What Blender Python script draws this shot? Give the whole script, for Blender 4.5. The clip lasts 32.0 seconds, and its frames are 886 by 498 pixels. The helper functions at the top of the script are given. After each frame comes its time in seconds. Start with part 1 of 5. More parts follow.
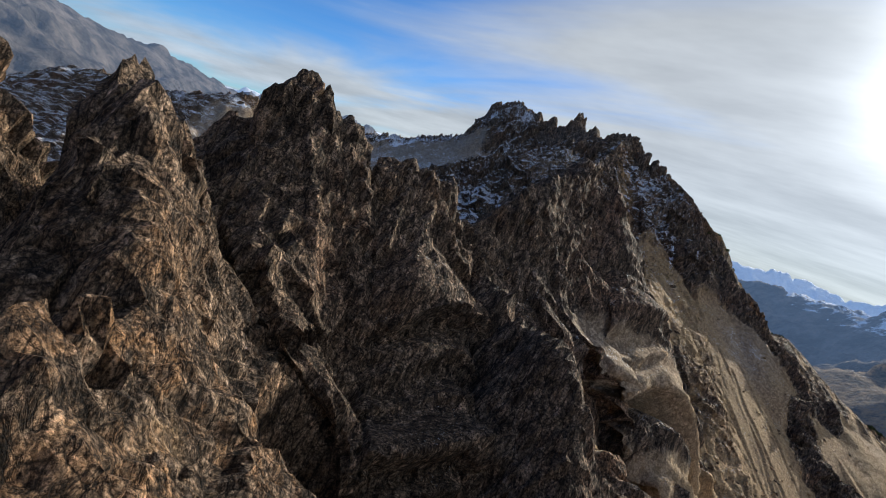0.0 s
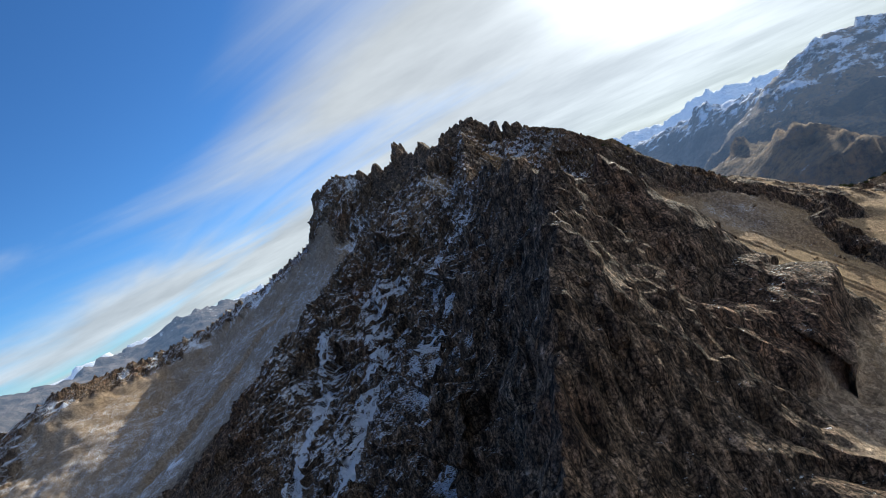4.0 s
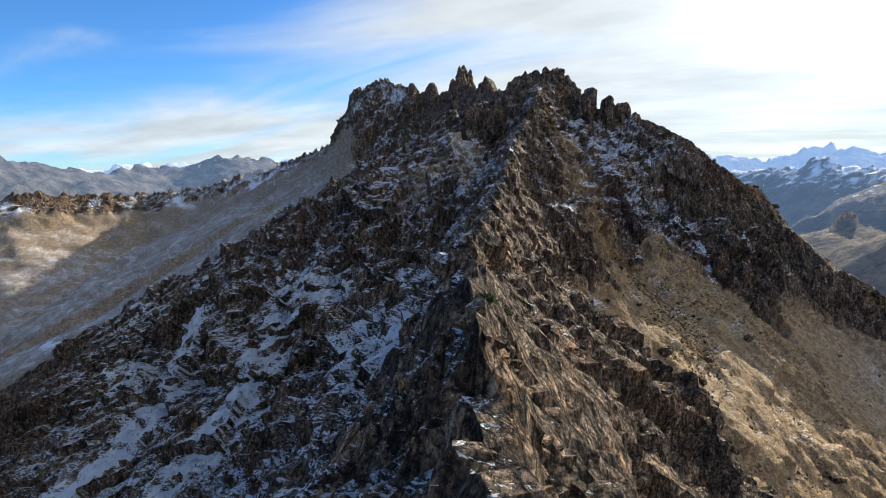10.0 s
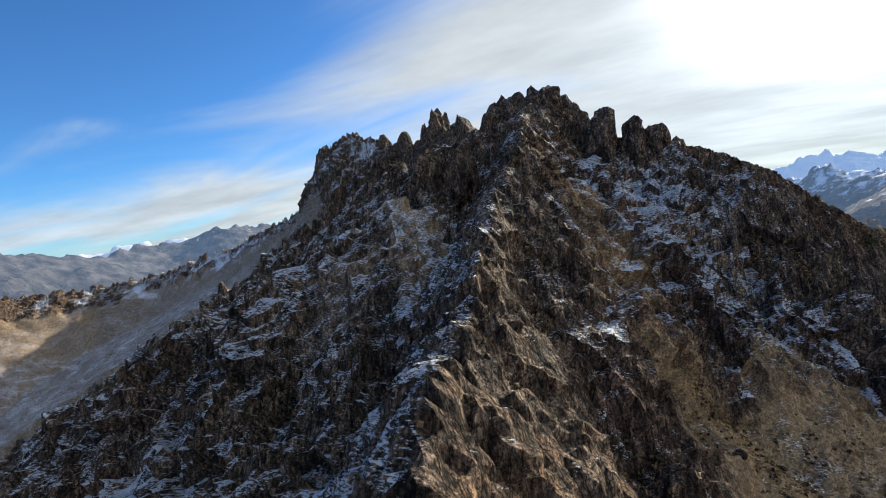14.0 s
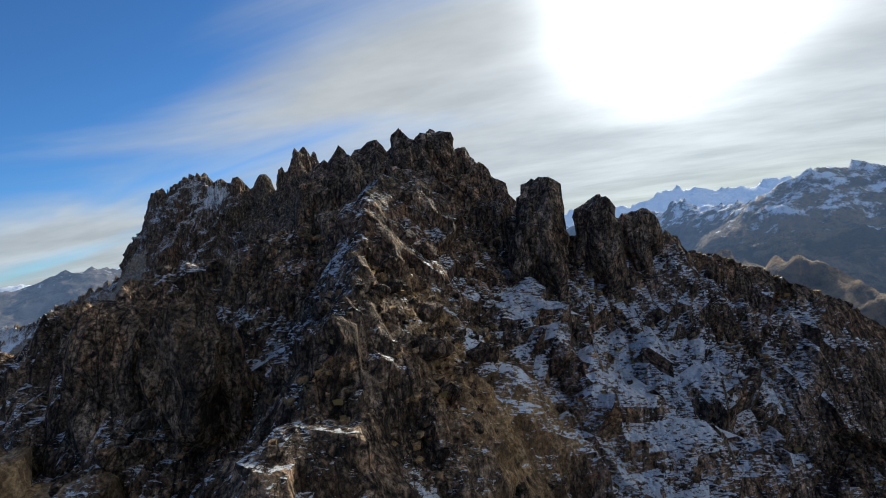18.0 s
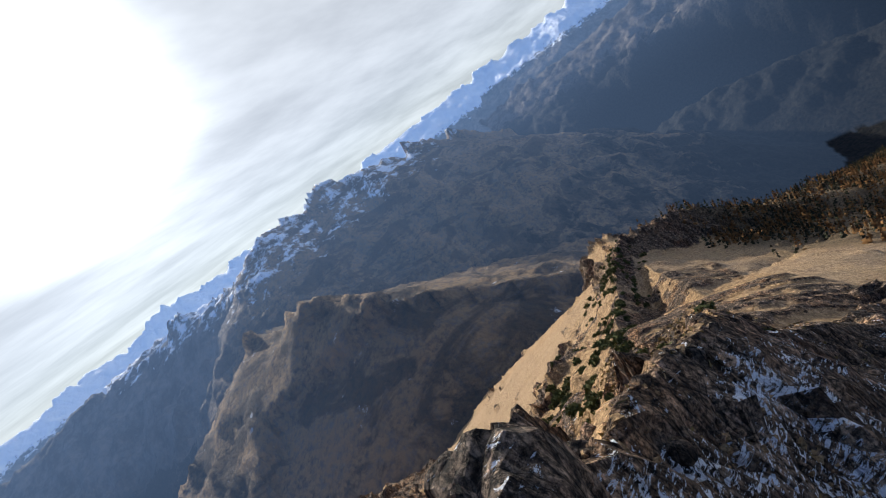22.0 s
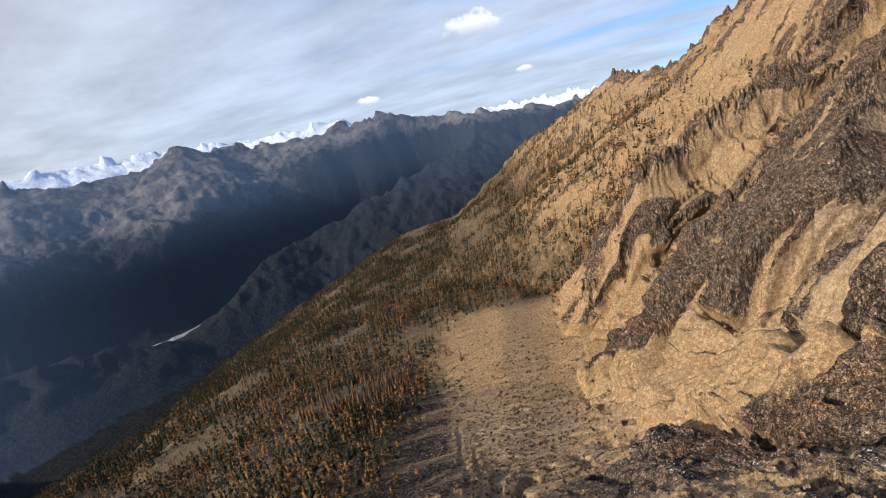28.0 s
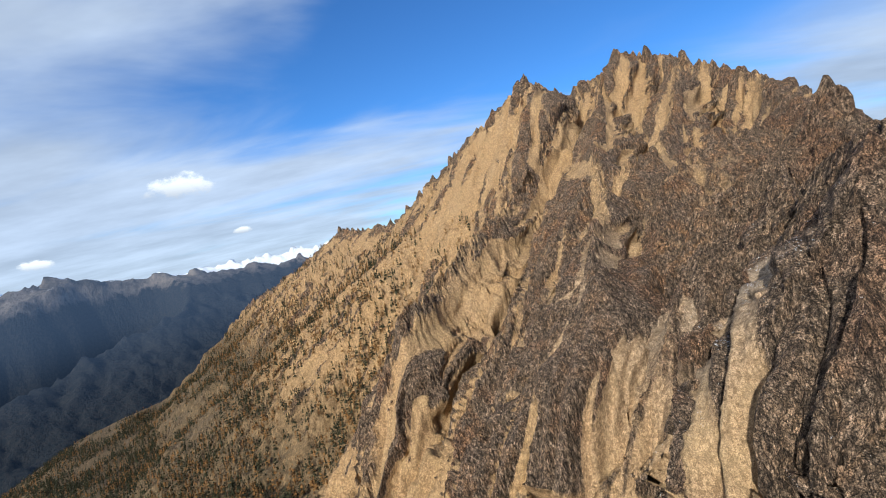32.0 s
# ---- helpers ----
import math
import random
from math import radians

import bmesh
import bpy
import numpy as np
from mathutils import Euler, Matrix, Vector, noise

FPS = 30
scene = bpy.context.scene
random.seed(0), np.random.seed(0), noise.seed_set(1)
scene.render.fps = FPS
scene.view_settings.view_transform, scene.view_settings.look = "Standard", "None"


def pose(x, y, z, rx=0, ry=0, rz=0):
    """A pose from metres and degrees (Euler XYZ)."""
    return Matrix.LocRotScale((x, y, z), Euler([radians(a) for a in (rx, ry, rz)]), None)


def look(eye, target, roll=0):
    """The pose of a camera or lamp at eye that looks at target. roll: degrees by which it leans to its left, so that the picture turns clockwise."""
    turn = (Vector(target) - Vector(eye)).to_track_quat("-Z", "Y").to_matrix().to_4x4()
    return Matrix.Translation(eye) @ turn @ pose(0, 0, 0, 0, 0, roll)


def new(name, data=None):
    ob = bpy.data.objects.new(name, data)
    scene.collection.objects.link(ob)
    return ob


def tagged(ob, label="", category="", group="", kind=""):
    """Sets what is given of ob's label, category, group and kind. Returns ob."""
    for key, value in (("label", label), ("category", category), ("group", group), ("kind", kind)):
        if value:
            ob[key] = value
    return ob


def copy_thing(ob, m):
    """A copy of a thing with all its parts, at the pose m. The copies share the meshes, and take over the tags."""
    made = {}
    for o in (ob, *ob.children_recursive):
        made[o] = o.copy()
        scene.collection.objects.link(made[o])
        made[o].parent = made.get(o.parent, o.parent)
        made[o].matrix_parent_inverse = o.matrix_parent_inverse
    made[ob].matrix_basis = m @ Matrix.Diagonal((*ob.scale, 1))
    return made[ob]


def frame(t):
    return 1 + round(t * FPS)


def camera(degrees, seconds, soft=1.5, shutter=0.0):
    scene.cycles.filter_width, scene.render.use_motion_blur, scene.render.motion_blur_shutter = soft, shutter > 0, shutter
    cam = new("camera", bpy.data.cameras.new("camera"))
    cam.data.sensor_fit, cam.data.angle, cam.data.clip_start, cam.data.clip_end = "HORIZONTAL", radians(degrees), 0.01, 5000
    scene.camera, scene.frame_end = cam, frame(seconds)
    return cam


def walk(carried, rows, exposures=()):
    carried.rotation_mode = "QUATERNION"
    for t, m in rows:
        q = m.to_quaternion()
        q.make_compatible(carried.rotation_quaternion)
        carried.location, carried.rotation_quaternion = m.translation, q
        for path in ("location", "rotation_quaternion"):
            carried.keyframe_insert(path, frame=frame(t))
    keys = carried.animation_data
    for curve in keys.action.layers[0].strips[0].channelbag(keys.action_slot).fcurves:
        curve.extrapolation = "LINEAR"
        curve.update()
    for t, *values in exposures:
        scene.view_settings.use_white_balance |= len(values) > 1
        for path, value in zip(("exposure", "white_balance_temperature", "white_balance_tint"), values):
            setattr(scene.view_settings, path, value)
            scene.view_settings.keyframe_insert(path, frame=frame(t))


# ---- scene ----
cam = camera(87.3, 32.0, soft=1.0)
# seconds, x, y, z (metres from the first eye), turn about x, y, z in degrees
ROWS = [
    (0.0, 0.00, -0.00, 0.00, 79.69, -18.67, -0.19),
    (0.5, -0.11, 8.80, 0.97, 79.74, -17.04, 2.77),
    (1.0, -0.58, 17.43, 1.96, 80.15, -13.21, 4.49),
    (1.5, -1.36, 25.78, 2.98, 80.92, -6.33, 2.50),
    (2.0, -2.02, 33.73, 4.03, 81.34, 1.61, -2.19),
    (2.5, -2.26, 41.38, 5.14, 82.80, 8.77, -6.86),
    (3.0, -1.77, 48.81, 6.55, 84.98, 15.01, -11.09),
    (3.5, -0.45, 56.21, 8.32, 86.26, 20.27, -14.54),
    (4.0, 1.35, 63.47, 9.97, 86.29, 23.24, -17.36),
    (4.5, 3.48, 70.61, 11.51, 86.10, 23.98, -19.10),
    (6.5, 17.83, 97.24, 16.66, 88.66, 16.80, -18.73),
    (7.0, 21.72, 102.59, 18.18, 88.64, 13.05, -18.20),
    (7.5, 25.42, 107.87, 19.62, 87.64, 9.23, -16.75),
    (8.0, 28.82, 113.22, 20.78, 85.19, 5.32, -14.76),
    (8.5, 31.90, 118.71, 21.49, 82.28, 2.51, -13.24),
    (9.0, 34.66, 124.39, 21.78, 79.72, 1.16, -12.32),
    (9.5, 37.21, 130.38, 22.02, 79.18, 0.82, -11.48),
    (10.0, 39.58, 136.72, 22.41, 79.75, 1.04, -10.25),
    (10.5, 41.84, 143.24, 22.68, 79.95, 2.56, -9.28),
    (11.0, 44.13, 149.88, 22.98, 79.94, 6.02, -9.48),
    (11.5, 46.66, 156.59, 23.53, 80.19, 9.13, -10.88),
    (12.0, 49.47, 163.48, 24.45, 82.22, 11.30, -12.44),
    (12.5, 52.47, 170.72, 25.52, 83.98, 11.73, -13.24),
    (13.0, 55.55, 178.08, 26.59, 84.90, 9.20, -11.72),
    (13.5, 58.64, 185.44, 27.67, 85.30, 7.07, -10.36),
    (15.5, 72.28, 213.36, 33.07, 86.22, 7.45, -10.68),
    (16.0, 75.31, 220.06, 34.92, 87.37, 8.32, -12.73),
    (16.5, 78.30, 226.69, 36.85, 88.42, 9.34, -16.45),
    (17.0, 81.25, 233.18, 38.80, 88.52, 9.31, -20.50),
    (17.5, 84.28, 239.43, 40.83, 87.97, 8.64, -22.30),
    (18.0, 87.33, 245.43, 42.88, 87.65, 8.07, -23.11),
    (18.5, 90.45, 251.25, 44.77, 87.36, 7.62, -23.46),
    (19.0, 93.55, 256.92, 46.43, 86.93, 8.41, -23.99),
    (19.5, 96.88, 262.40, 47.84, 86.04, 12.33, -26.34),
    (20.0, 100.51, 267.55, 49.04, 84.03, 17.08, -32.17),
    (20.5, 104.27, 272.08, 50.02, 81.07, 21.79, -43.17),
    (21.0, 108.59, 275.95, 50.75, 78.31, 25.57, -57.52),
    (21.5, 113.51, 278.93, 50.67, 76.47, 30.92, -73.05),
    (22.0, 118.88, 281.00, 49.79, 72.54, 36.17, -88.95),
    (22.5, 124.54, 282.13, 48.15, 66.83, 37.74, -100.74),
    (23.0, 130.32, 282.33, 45.78, 60.32, 38.29, -112.59),
    (23.5, 136.08, 281.62, 42.76, 54.26, 37.86, -123.72),
    (24.0, 141.57, 280.12, 39.07, 50.59, 36.96, -133.32),
    (24.5, 146.69, 277.88, 34.81, 50.31, 35.66, -139.54),
    (25.0, 151.54, 274.77, 30.35, 53.21, 32.13, -144.42),
    (25.5, 156.08, 270.69, 25.87, 57.57, 27.34, -149.37),
    (26.0, 160.46, 265.80, 21.53, 61.96, 23.29, -154.15),
    (26.5, 164.71, 260.22, 17.42, 64.37, 19.08, -159.74),
    (28.5, 179.18, 228.07, 5.84, 76.65, 7.64, -178.69),
    (29.0, 180.71, 219.67, 4.63, 78.77, 7.33, 176.66),
    (29.5, 181.86, 211.29, 3.69, 80.04, 6.16, 172.57),
    (30.0, 182.57, 203.02, 3.11, 80.95, 5.00, 169.79),
    (30.5, 182.80, 194.89, 2.92, 81.44, 4.44, 167.29),
    (31.0, 182.60, 186.96, 3.07, 82.31, 5.88, 163.71),
    (31.5, 182.06, 179.25, 3.45, 84.89, 8.18, 158.93),
    (32.0, 181.36, 171.73, 3.92, 87.23, 9.54, 152.86),
]
walk(cam, [(t, pose(x, y, z, a, b, c)) for t, x, y, z, a, b, c in ROWS],
     [(0, -0.05, 6200, 6), (2, 0.3, 6250, 4), (4, 0.15, 6250, 4), (5.5, -0.1, 6300, 4), (7.2, -0.1, 6300, 4), (8.5, 0.3, 6400, 4), (9.5, 0.45, 6400, 4), (12, 0.4, 6400, 4), (14, 0.25, 6350, 4), (16, 0.0, 6350, 3), (18, -0.1, 6350, 4), (20, 0.12, 6350, 6), (22, 0.2, 6200, 8), (23, 0.62, 6150, 10), (25, 0.95, 6100, 10), (26, 0.82, 6250, 12), (28, 0.1, 6200, 10), (30, 0.05, 6150, 8), (32, 0.1, 5950, 5)])

# ---- light ----
SUN_AZ, SUN_EL = 52.0, 22.5
world = bpy.data.worlds.new("sky")
scene.world = world
world.use_nodes = True


def graph(tree):
    """Short forms for building node trees."""
    tree.nodes.clear()

    def node(kind, **set_to):
        n = tree.nodes.new("ShaderNode" + kind)
        for key, value in set_to.items():
            if key in n.inputs:
                plug(n.inputs[key], value)
            else:
                setattr(n, key, value)
        return n

    def plug(socket, value):
        if hasattr(value, "outputs"):
            value = value.outputs[0]
        if hasattr(value, "is_output"):
            tree.links.new(value, socket)
        elif isinstance(value, (tuple, list)) and len(value) == 3 and socket.type == "RGBA":
            socket.default_value = (*value, 1)
        else:
            socket.default_value = value

    def calc(op, a, b=0.0, c=0.0, clamp=False):
        n = tree.nodes.new("ShaderNodeMath")
        n.operation, n.use_clamp = op, clamp
        for s, v in zip(n.inputs, (a, b, c)):
            plug(s, v)
        return n.outputs[0]

    def ramp(value, lo, hi, to_lo=0.0, to_hi=1.0):
        n = tree.nodes.new("ShaderNodeMapRange")
        n.interpolation_type = "SMOOTHSTEP"
        for s, v in zip(n.inputs, (value, lo, hi, to_lo, to_hi)):
            plug(s, v)
        return n.outputs[0]

    def mix(fac, a, b, how="MIX"):
        n = tree.nodes.new("ShaderNodeMix")
        n.data_type, n.blend_type, n.clamp_factor = "RGBA", how, True
        plug(n.inputs[0], fac)
        plug(n.inputs[6], a)
        plug(n.inputs[7], b)
        return n.outputs[2]

    def noise_at(vector, scale, detail=4.0, rough=0.55, squash=(1, 1, 1), warp=0.0):
        m = node("Mapping", Vector=vector)
        m.inputs["Scale"].default_value = squash
        return node("TexNoise", Vector=m, Scale=scale, Detail=detail, Roughness=rough, Distortion=warp).outputs["Fac"]

    return node, plug, calc, ramp, mix, noise_at


def build_sky():
    node, plug, calc, ramp, mix, noise_at = graph(world.node_tree)
    sky = node("TexSky", sky_type="NISHITA", sun_disc=False, sun_elevation=radians(SUN_EL), sun_rotation=radians(SUN_AZ),
               altitude=2200.0, air_density=1.0, dust_density=0.6, ozone_density=1.5)
    way = node("TexCoord").outputs["Generated"]
    parts = node("SeparateXYZ", Vector=way)
    # thin high cloud, drawn on a flat layer overhead
    height = calc("ADD", calc("MAXIMUM", parts.outputs[2], 0.0), 0.13)
    layer = node("CombineXYZ", X=calc("DIVIDE", parts.outputs[0], height), Y=calc("DIVIDE", parts.outputs[1], height))
    turned = node("Mapping", Vector=layer)
    turned.inputs["Rotation"].default_value = (0, 0, radians(-58))
    streak = noise_at(turned, 0.8, 7, 0.52, (1.0, 0.38, 1), 0.8)
    sheet = noise_at(turned, 0.33, 4, 0.5, (1, 0.6, 1), 0.6)

    def facing(azimuth, elevation):
        n = node("VectorMath", operation="DOT_PRODUCT")
        plug(n.inputs[0], way)
        p, q = radians(azimuth), radians(elevation)
        n.inputs[1].default_value = (math.sin(p) * math.cos(q), math.cos(p) * math.cos(q), math.sin(q))
        return n.outputs["Value"]

    near = facing(SUN_AZ, SUN_EL)
    clear = calc("MAXIMUM", ramp(facing(-48, 34), 0.70, 0.97), ramp(facing(-130, 30), 0.82, 0.97))
    amount = calc("ADD", calc("MULTIPLY", streak, 0.85), calc("MULTIPLY", sheet, 0.55))
    amount = calc("ADD", amount, calc("MULTIPLY", ramp(near, 0.5, 1.0), 0.22))
    amount = calc("ADD", amount, ramp(facing(125, 12), 0.3, 0.95, 0.0, 0.24))
    amount = calc("ADD", amount, ramp(parts.outputs[2], 0.02, 0.32, 0.22, 0.0))
    amount = calc("SUBTRACT", amount, calc("MULTIPLY", clear, 0.22))
    cover = ramp(amount, 0.60, 0.92)
    # ice cloud scatters sunlight forwards: bright round the sun, pale grey away from it
    ahead = calc("MAXIMUM", near, 0.0)
    glow = calc("ADD", calc("MULTIPLY", calc("POWER", ahead, 10.0), 0.3), calc("MULTIPLY", calc("POWER", ahead, 90.0), 9.0))
    light = calc("ADD", calc("MULTIPLY", calc("ADD", glow, 1.0), ramp(noise_at(turned, 1.3, 5, 0.6, (1, 0.5, 1)), 0.2, 0.8, 4.6, 7.4)), 0.0)
    light = calc("MULTIPLY", light, ramp(facing(175, 15), 0.3, 0.95, 1.0, 1.12))
    cloud = node("VectorMath", operation="SCALE")
    plug(cloud.inputs[0], mix(ramp(near, -0.3, 0.7), (0.84, 0.94, 1.13), (0.98, 0.99, 1.01)))
    plug(cloud.inputs["Scale"], light)
    deep = mix(1.0, sky, (0.55, 0.98, 1.48), "MULTIPLY")
    colour = mix(calc("MULTIPLY", cover, 0.93), deep, cloud)
    # one small heaped cloud over the valley and shreds beside it
    for azimuth, elevation, size in ((178.5, 8.8, 0.062), (166, 2.6, 0.028), (-176, 3.4, 0.02)):
        p, q = radians(azimuth), radians(elevation)
        off = node("VectorMath", operation="SUBTRACT")
        plug(off.inputs[0], way)
        off.inputs[1].default_value = (math.sin(p) * math.cos(q), math.cos(p) * math.cos(q), math.sin(q))
        flat = node("Mapping", Vector=off)
        flat.inputs["Scale"].default_value = (1, 1, 2.6)
        far_off = node("VectorMath", operation="LENGTH")
        plug(far_off.inputs[0], flat)
        puff = calc("ADD", far_off.outputs["Value"], calc("MULTIPLY", calc("SUBTRACT", noise_at(way, 24, 5, 0.6, (1, 1, 1.6)), 0.5), size * 2.2))
        top = ramp(node("SeparateXYZ", Vector=off).outputs[2], -0.4 * size, 0.3 * size)
        body = mix(top, (5.6, 5.9, 6.6), (11.5, 11.4, 11.3))
        colour = mix(calc("MULTIPLY", ramp(puff, size, size * 0.55), 0.92), colour, body)
    back = node("Background", Color=colour, Strength=0.10)
    node("OutputWorld", Surface=back)


build_sky()
lamp = bpy.data.lights.new("sun", "SUN")
lamp.energy, lamp.angle, lamp.color = 5.0, radians(0.9), (1.0, 0.90, 0.76)
sun = new("sun", lamp)
sun.matrix_world = look((math.sin(radians(SUN_AZ)) * 900, math.cos(radians(SUN_AZ)) * 900, 900 * math.tan(radians(SUN_EL))), (0, 0, 0))


# ---- noise and shape ----
def hashed(i, j, k, seed):
    n = (i.astype(np.int64) * 374761393 + j.astype(np.int64) * 668265263 + k.astype(np.int64) * 2147483647 + seed * 1274126177) & 0xFFFFFFFF
    n = ((n ^ (n >> 13)) * 1274126177) & 0xFFFFFFFF
    n = ((n ^ (n >> 16)) * 2246822519) & 0xFFFFFFFF
    return ((n ^ (n >> 15)) & 0xFFFFFF).astype(np.float32) / np.float32(0xFFFFFF)


def value_noise(x, y, z, seed=0):
    """Smooth noise from -1 to 1."""
    xi, yi, zi = np.floor(x), np.floor(y), np.floor(z)
    u, v, w = (x - xi).astype(np.float32), (y - yi).astype(np.float32), (z - zi).astype(np.float32)
    u, v, w = u * u * (3 - 2 * u), v * v * (3 - 2 * v), w * w * (3 - 2 * w)
    xi, yi, zi = xi.astype(np.int64), yi.astype(np.int64), zi.astype(np.int64)
    out = 0
    for a in (0, 1):
        for b in (0, 1):
            for c in (0, 1):
                out = out + hashed(xi + a, yi + b, zi + c, seed) * (u if a else 1 - u) * (v if b else 1 - v) * (w if c else 1 - w)
    return out * 2 - 1


def fractal(x, y, z, octaves, seed=0, gain=0.5, ridged=False):
    total, size, norm = 0, 1.0, 0
    for o in range(octaves):
        n = value_noise(x * 2.03 ** o + 17.1 * o, y * 2.03 ** o - 9.7 * o, z * 2.03 ** o + 3.3 * o, seed + o)
        total, norm, size = total + size * ((1 - 2 * np.abs(n)) if ridged else n), norm + size, size * gain
    return total / norm


def facets(x, y, z, seed=0):
    """Angular relief: every cell of a jittered lattice is a tilted plane; the highest of the neighbours wins."""
    best = np.full(x.shape, 9.0, np.float32)
    out = np.zeros(x.shape, np.float32)
    xi, yi, zi = np.floor(x).astype(np.int64), np.floor(y).astype(np.int64), np.floor(z).astype(np.int64)
    for a in (-1, 0, 1):
        for b in (-1, 0, 1):
            for c in (-1, 0, 1):
                i, j, k = xi + a, yi + b, zi + c
                dx = (x - i - hashed(i, j, k, seed)).astype(np.float32)
                dy = (y - j - hashed(i, j, k, seed + 1)).astype(np.float32)
                dz = (z - k - hashed(i, j, k, seed + 2)).astype(np.float32)
                d = dx * dx + dy * dy + dz * dz
                tx, ty, tz = hashed(i, j, k, seed + 3) - 0.5, hashed(i, j, k, seed + 4) - 0.5, hashed(i, j, k, seed + 5)
                value = tz + 1.3 * (tx * dx + ty * dy) + 0.5 * dz * (tx + ty)
                near = d < best
                best, out = np.where(near, d, best), np.where(near, value, out)
    return out - 0.5


def step(x, lo, hi):
    t = np.clip((x - lo) / (hi - lo), 0, 1)
    return t * t * (3 - 2 * t)


def crest(X, Y, line, bend=40.0, far=0.62):
    """Height of a ridge: line holds x, y, z, slope to the left, slope to the right; beyond bend metres the slopes ease off by far."""
    best = np.full(X.shape, -9e3, np.float32)
    dist = np.full(X.shape, 9e3, np.float32)
    for (x0, y0, z0, l0, r0), (x1, y1, z1, l1, r1) in zip(line, line[1:]):
        dx, dy = x1 - x0, y1 - y0
        t = np.clip(((X - x0) * dx + (Y - y0) * dy) / (dx * dx + dy * dy), 0, 1)
        px, py = X - x0 - t * dx, Y - y0 - t * dy
        d = np.sqrt(px * px + py * py)
        side = step((dx * py - dy * px) / (math.hypot(dx, dy) * (d + 1e-3)), -0.5, 0.5)
        slope = side * (l0 + t * (l1 - l0)) + (1 - side) * (r0 + t * (r1 - r0))
        ease = far if isinstance(far, float) else side * far[0] + (1 - side) * far[1]
        h = z0 + t * (z1 - z0) - slope * (np.minimum(d, bend) + ease * np.maximum(d - bend, 0))
        take = h > best
        best, dist = np.where(take, h, best), np.where(take, d, dist)
    return best.astype(np.float32), dist


# x, y, z, slope to the left of the line, slope to its right
MAIN = [(-60, -12, -24, 1.2, 1.2), (-30, 4, -18, 1.5, 1.3), (-17, 20, -14, 1.6, 1.1), (-18, 33, -17, 1.6, 1.1), (-26, 43, -2.5, 1.8, 1.6), (-25, 57, -14, 1.5, 1.6), (-22, 69, 3.5, 1.8, 1.6), (-15, 73, 1.0, 1.9, 1.8), (-9, 77, -6, 1.8, 1.7),
        (-2, 79, -1.5, 1.8, 1.6), (8, 89, -11, 1.3, 1.3), (22, 101, 2, 1.7, 1.9), (31, 112, 6, 1.6, 1.9), (38, 123, 10, 1.6, 1.8), (39.5, 138, 12.5, 1.4, 1.7), (44.5, 156, 16, 1.2, 1.6), (48, 172, 14.5, 1.1, 1.3),
        (55, 195, 13, 1.1, 1.2), (64, 222, 15.5, 1.1, 1.3), (73, 243, 20, 1.1, 1.4), (83, 263, 30, 1.1, 1.4)]
SUMMIT = [(83, 263, 30, 1.0, 1.1), (93, 276, 40, 1.1, 1.5), (98, 288, 47, 1.1, 1.4), (107, 299, 51, 1.1, 1.2)]
WEST = [(98, 292, 47, 1.2, 1.2), (80, 293, 41, 1.2, 0.9), (66, 301, 37, 1.3, 0.9), (48, 304, 27, 1.2, 0.9), (22, 300, 13, 1.1, 0.9), (-3, 298, -3.5, 0.9, 0.8), (-25, 290, -14, 0.9, 0.8), (-48, 294, -29, 0.8, 0.8), (-80, 288, -52, 0.8, 0.8), (-125, 275, -88, 0.8, 0.8)]
BEHIND = [(107, 299, 51, 1.0, 1.2), (110, 330, 51, 0.8, 1.2), (114, 400, 60, 0.8, 1.2), (118, 470, 76, 0.9, 1.1), (123, 503, 86, 1.0, 1.0), (105, 530, 76, 1.0, 1.0), (90, 548, 84, 1.0, 1.0),
          (65, 565, 97, 1.3, 1.0), (40, 583, 88, 2.0, 1.0), (28, 600, 48, 0.8, 0.8), (-40, 650, 24, 0.75, 0.7), (-120, 690, 5, 0.8, 0.6), (-190, 690, -4, 0.85, 0.6),
          (-270, 630, 3, 0.8, 0.6), (-340, 640, -18, 0.8, 0.6), (-420, 660, -36, 0.8, 0.6), (-500, 690, -30, 0.8, 0.6), (-540, 700, -38, 0.8, 0.6), (-640, 720, -80, 0.7, 0.6), (-900, 700, -200, 0.6, 0.6)]
EAST = [(107, 299, 51, 1.0, 1.3), (114, 297, 47, 1.0, 1.4), (118, 289, 41, 1.0, 1.6), (127, 287, 39, 1.0, 1.8), (137, 281, 34.5, 0.95, 2.0), (144, 276.5, 30.5, 0.95, 2.0),
        (155, 272.5, 22, 0.95, 1.9), (165, 270.3, 14.5, 0.9, 1.6), (170.5, 271, 13, 1.0, 1.5), (172, 262, 2, 1.0, 1.5), (176, 250, -11, 1.0, 1.6), (190, 240, -24, 1.1, 1.6),
        (203, 232, -34, 1.2, 1.3), (213, 225, -43, 1.2, 1.2), (218, 200, -67, 0.9, 0.9), (226, 168, -87, 0.8, 0.8), (238, 155, -99, 0.8, 0.7), (252, 140, -116, 0.6, 0.5)]
SPUR = [(165, 276, 9, 0.9, 1.7), (186, 281, 2, 0.9, 1.6), (205, 284, -22, 0.8, 1.4), (240, 288, -46, 0.75, 1.2), (320, 272, -72, 0.75, 1.15), (395, 246, -80, 0.75, 1.15), (450, 195, -110, 0.75, 1.0),
        (475, 130, -158, 0.7, 0.5), (540, 60, -205, 0.7, 0.5), (620, 0, -260, 0.7, 0.5)]
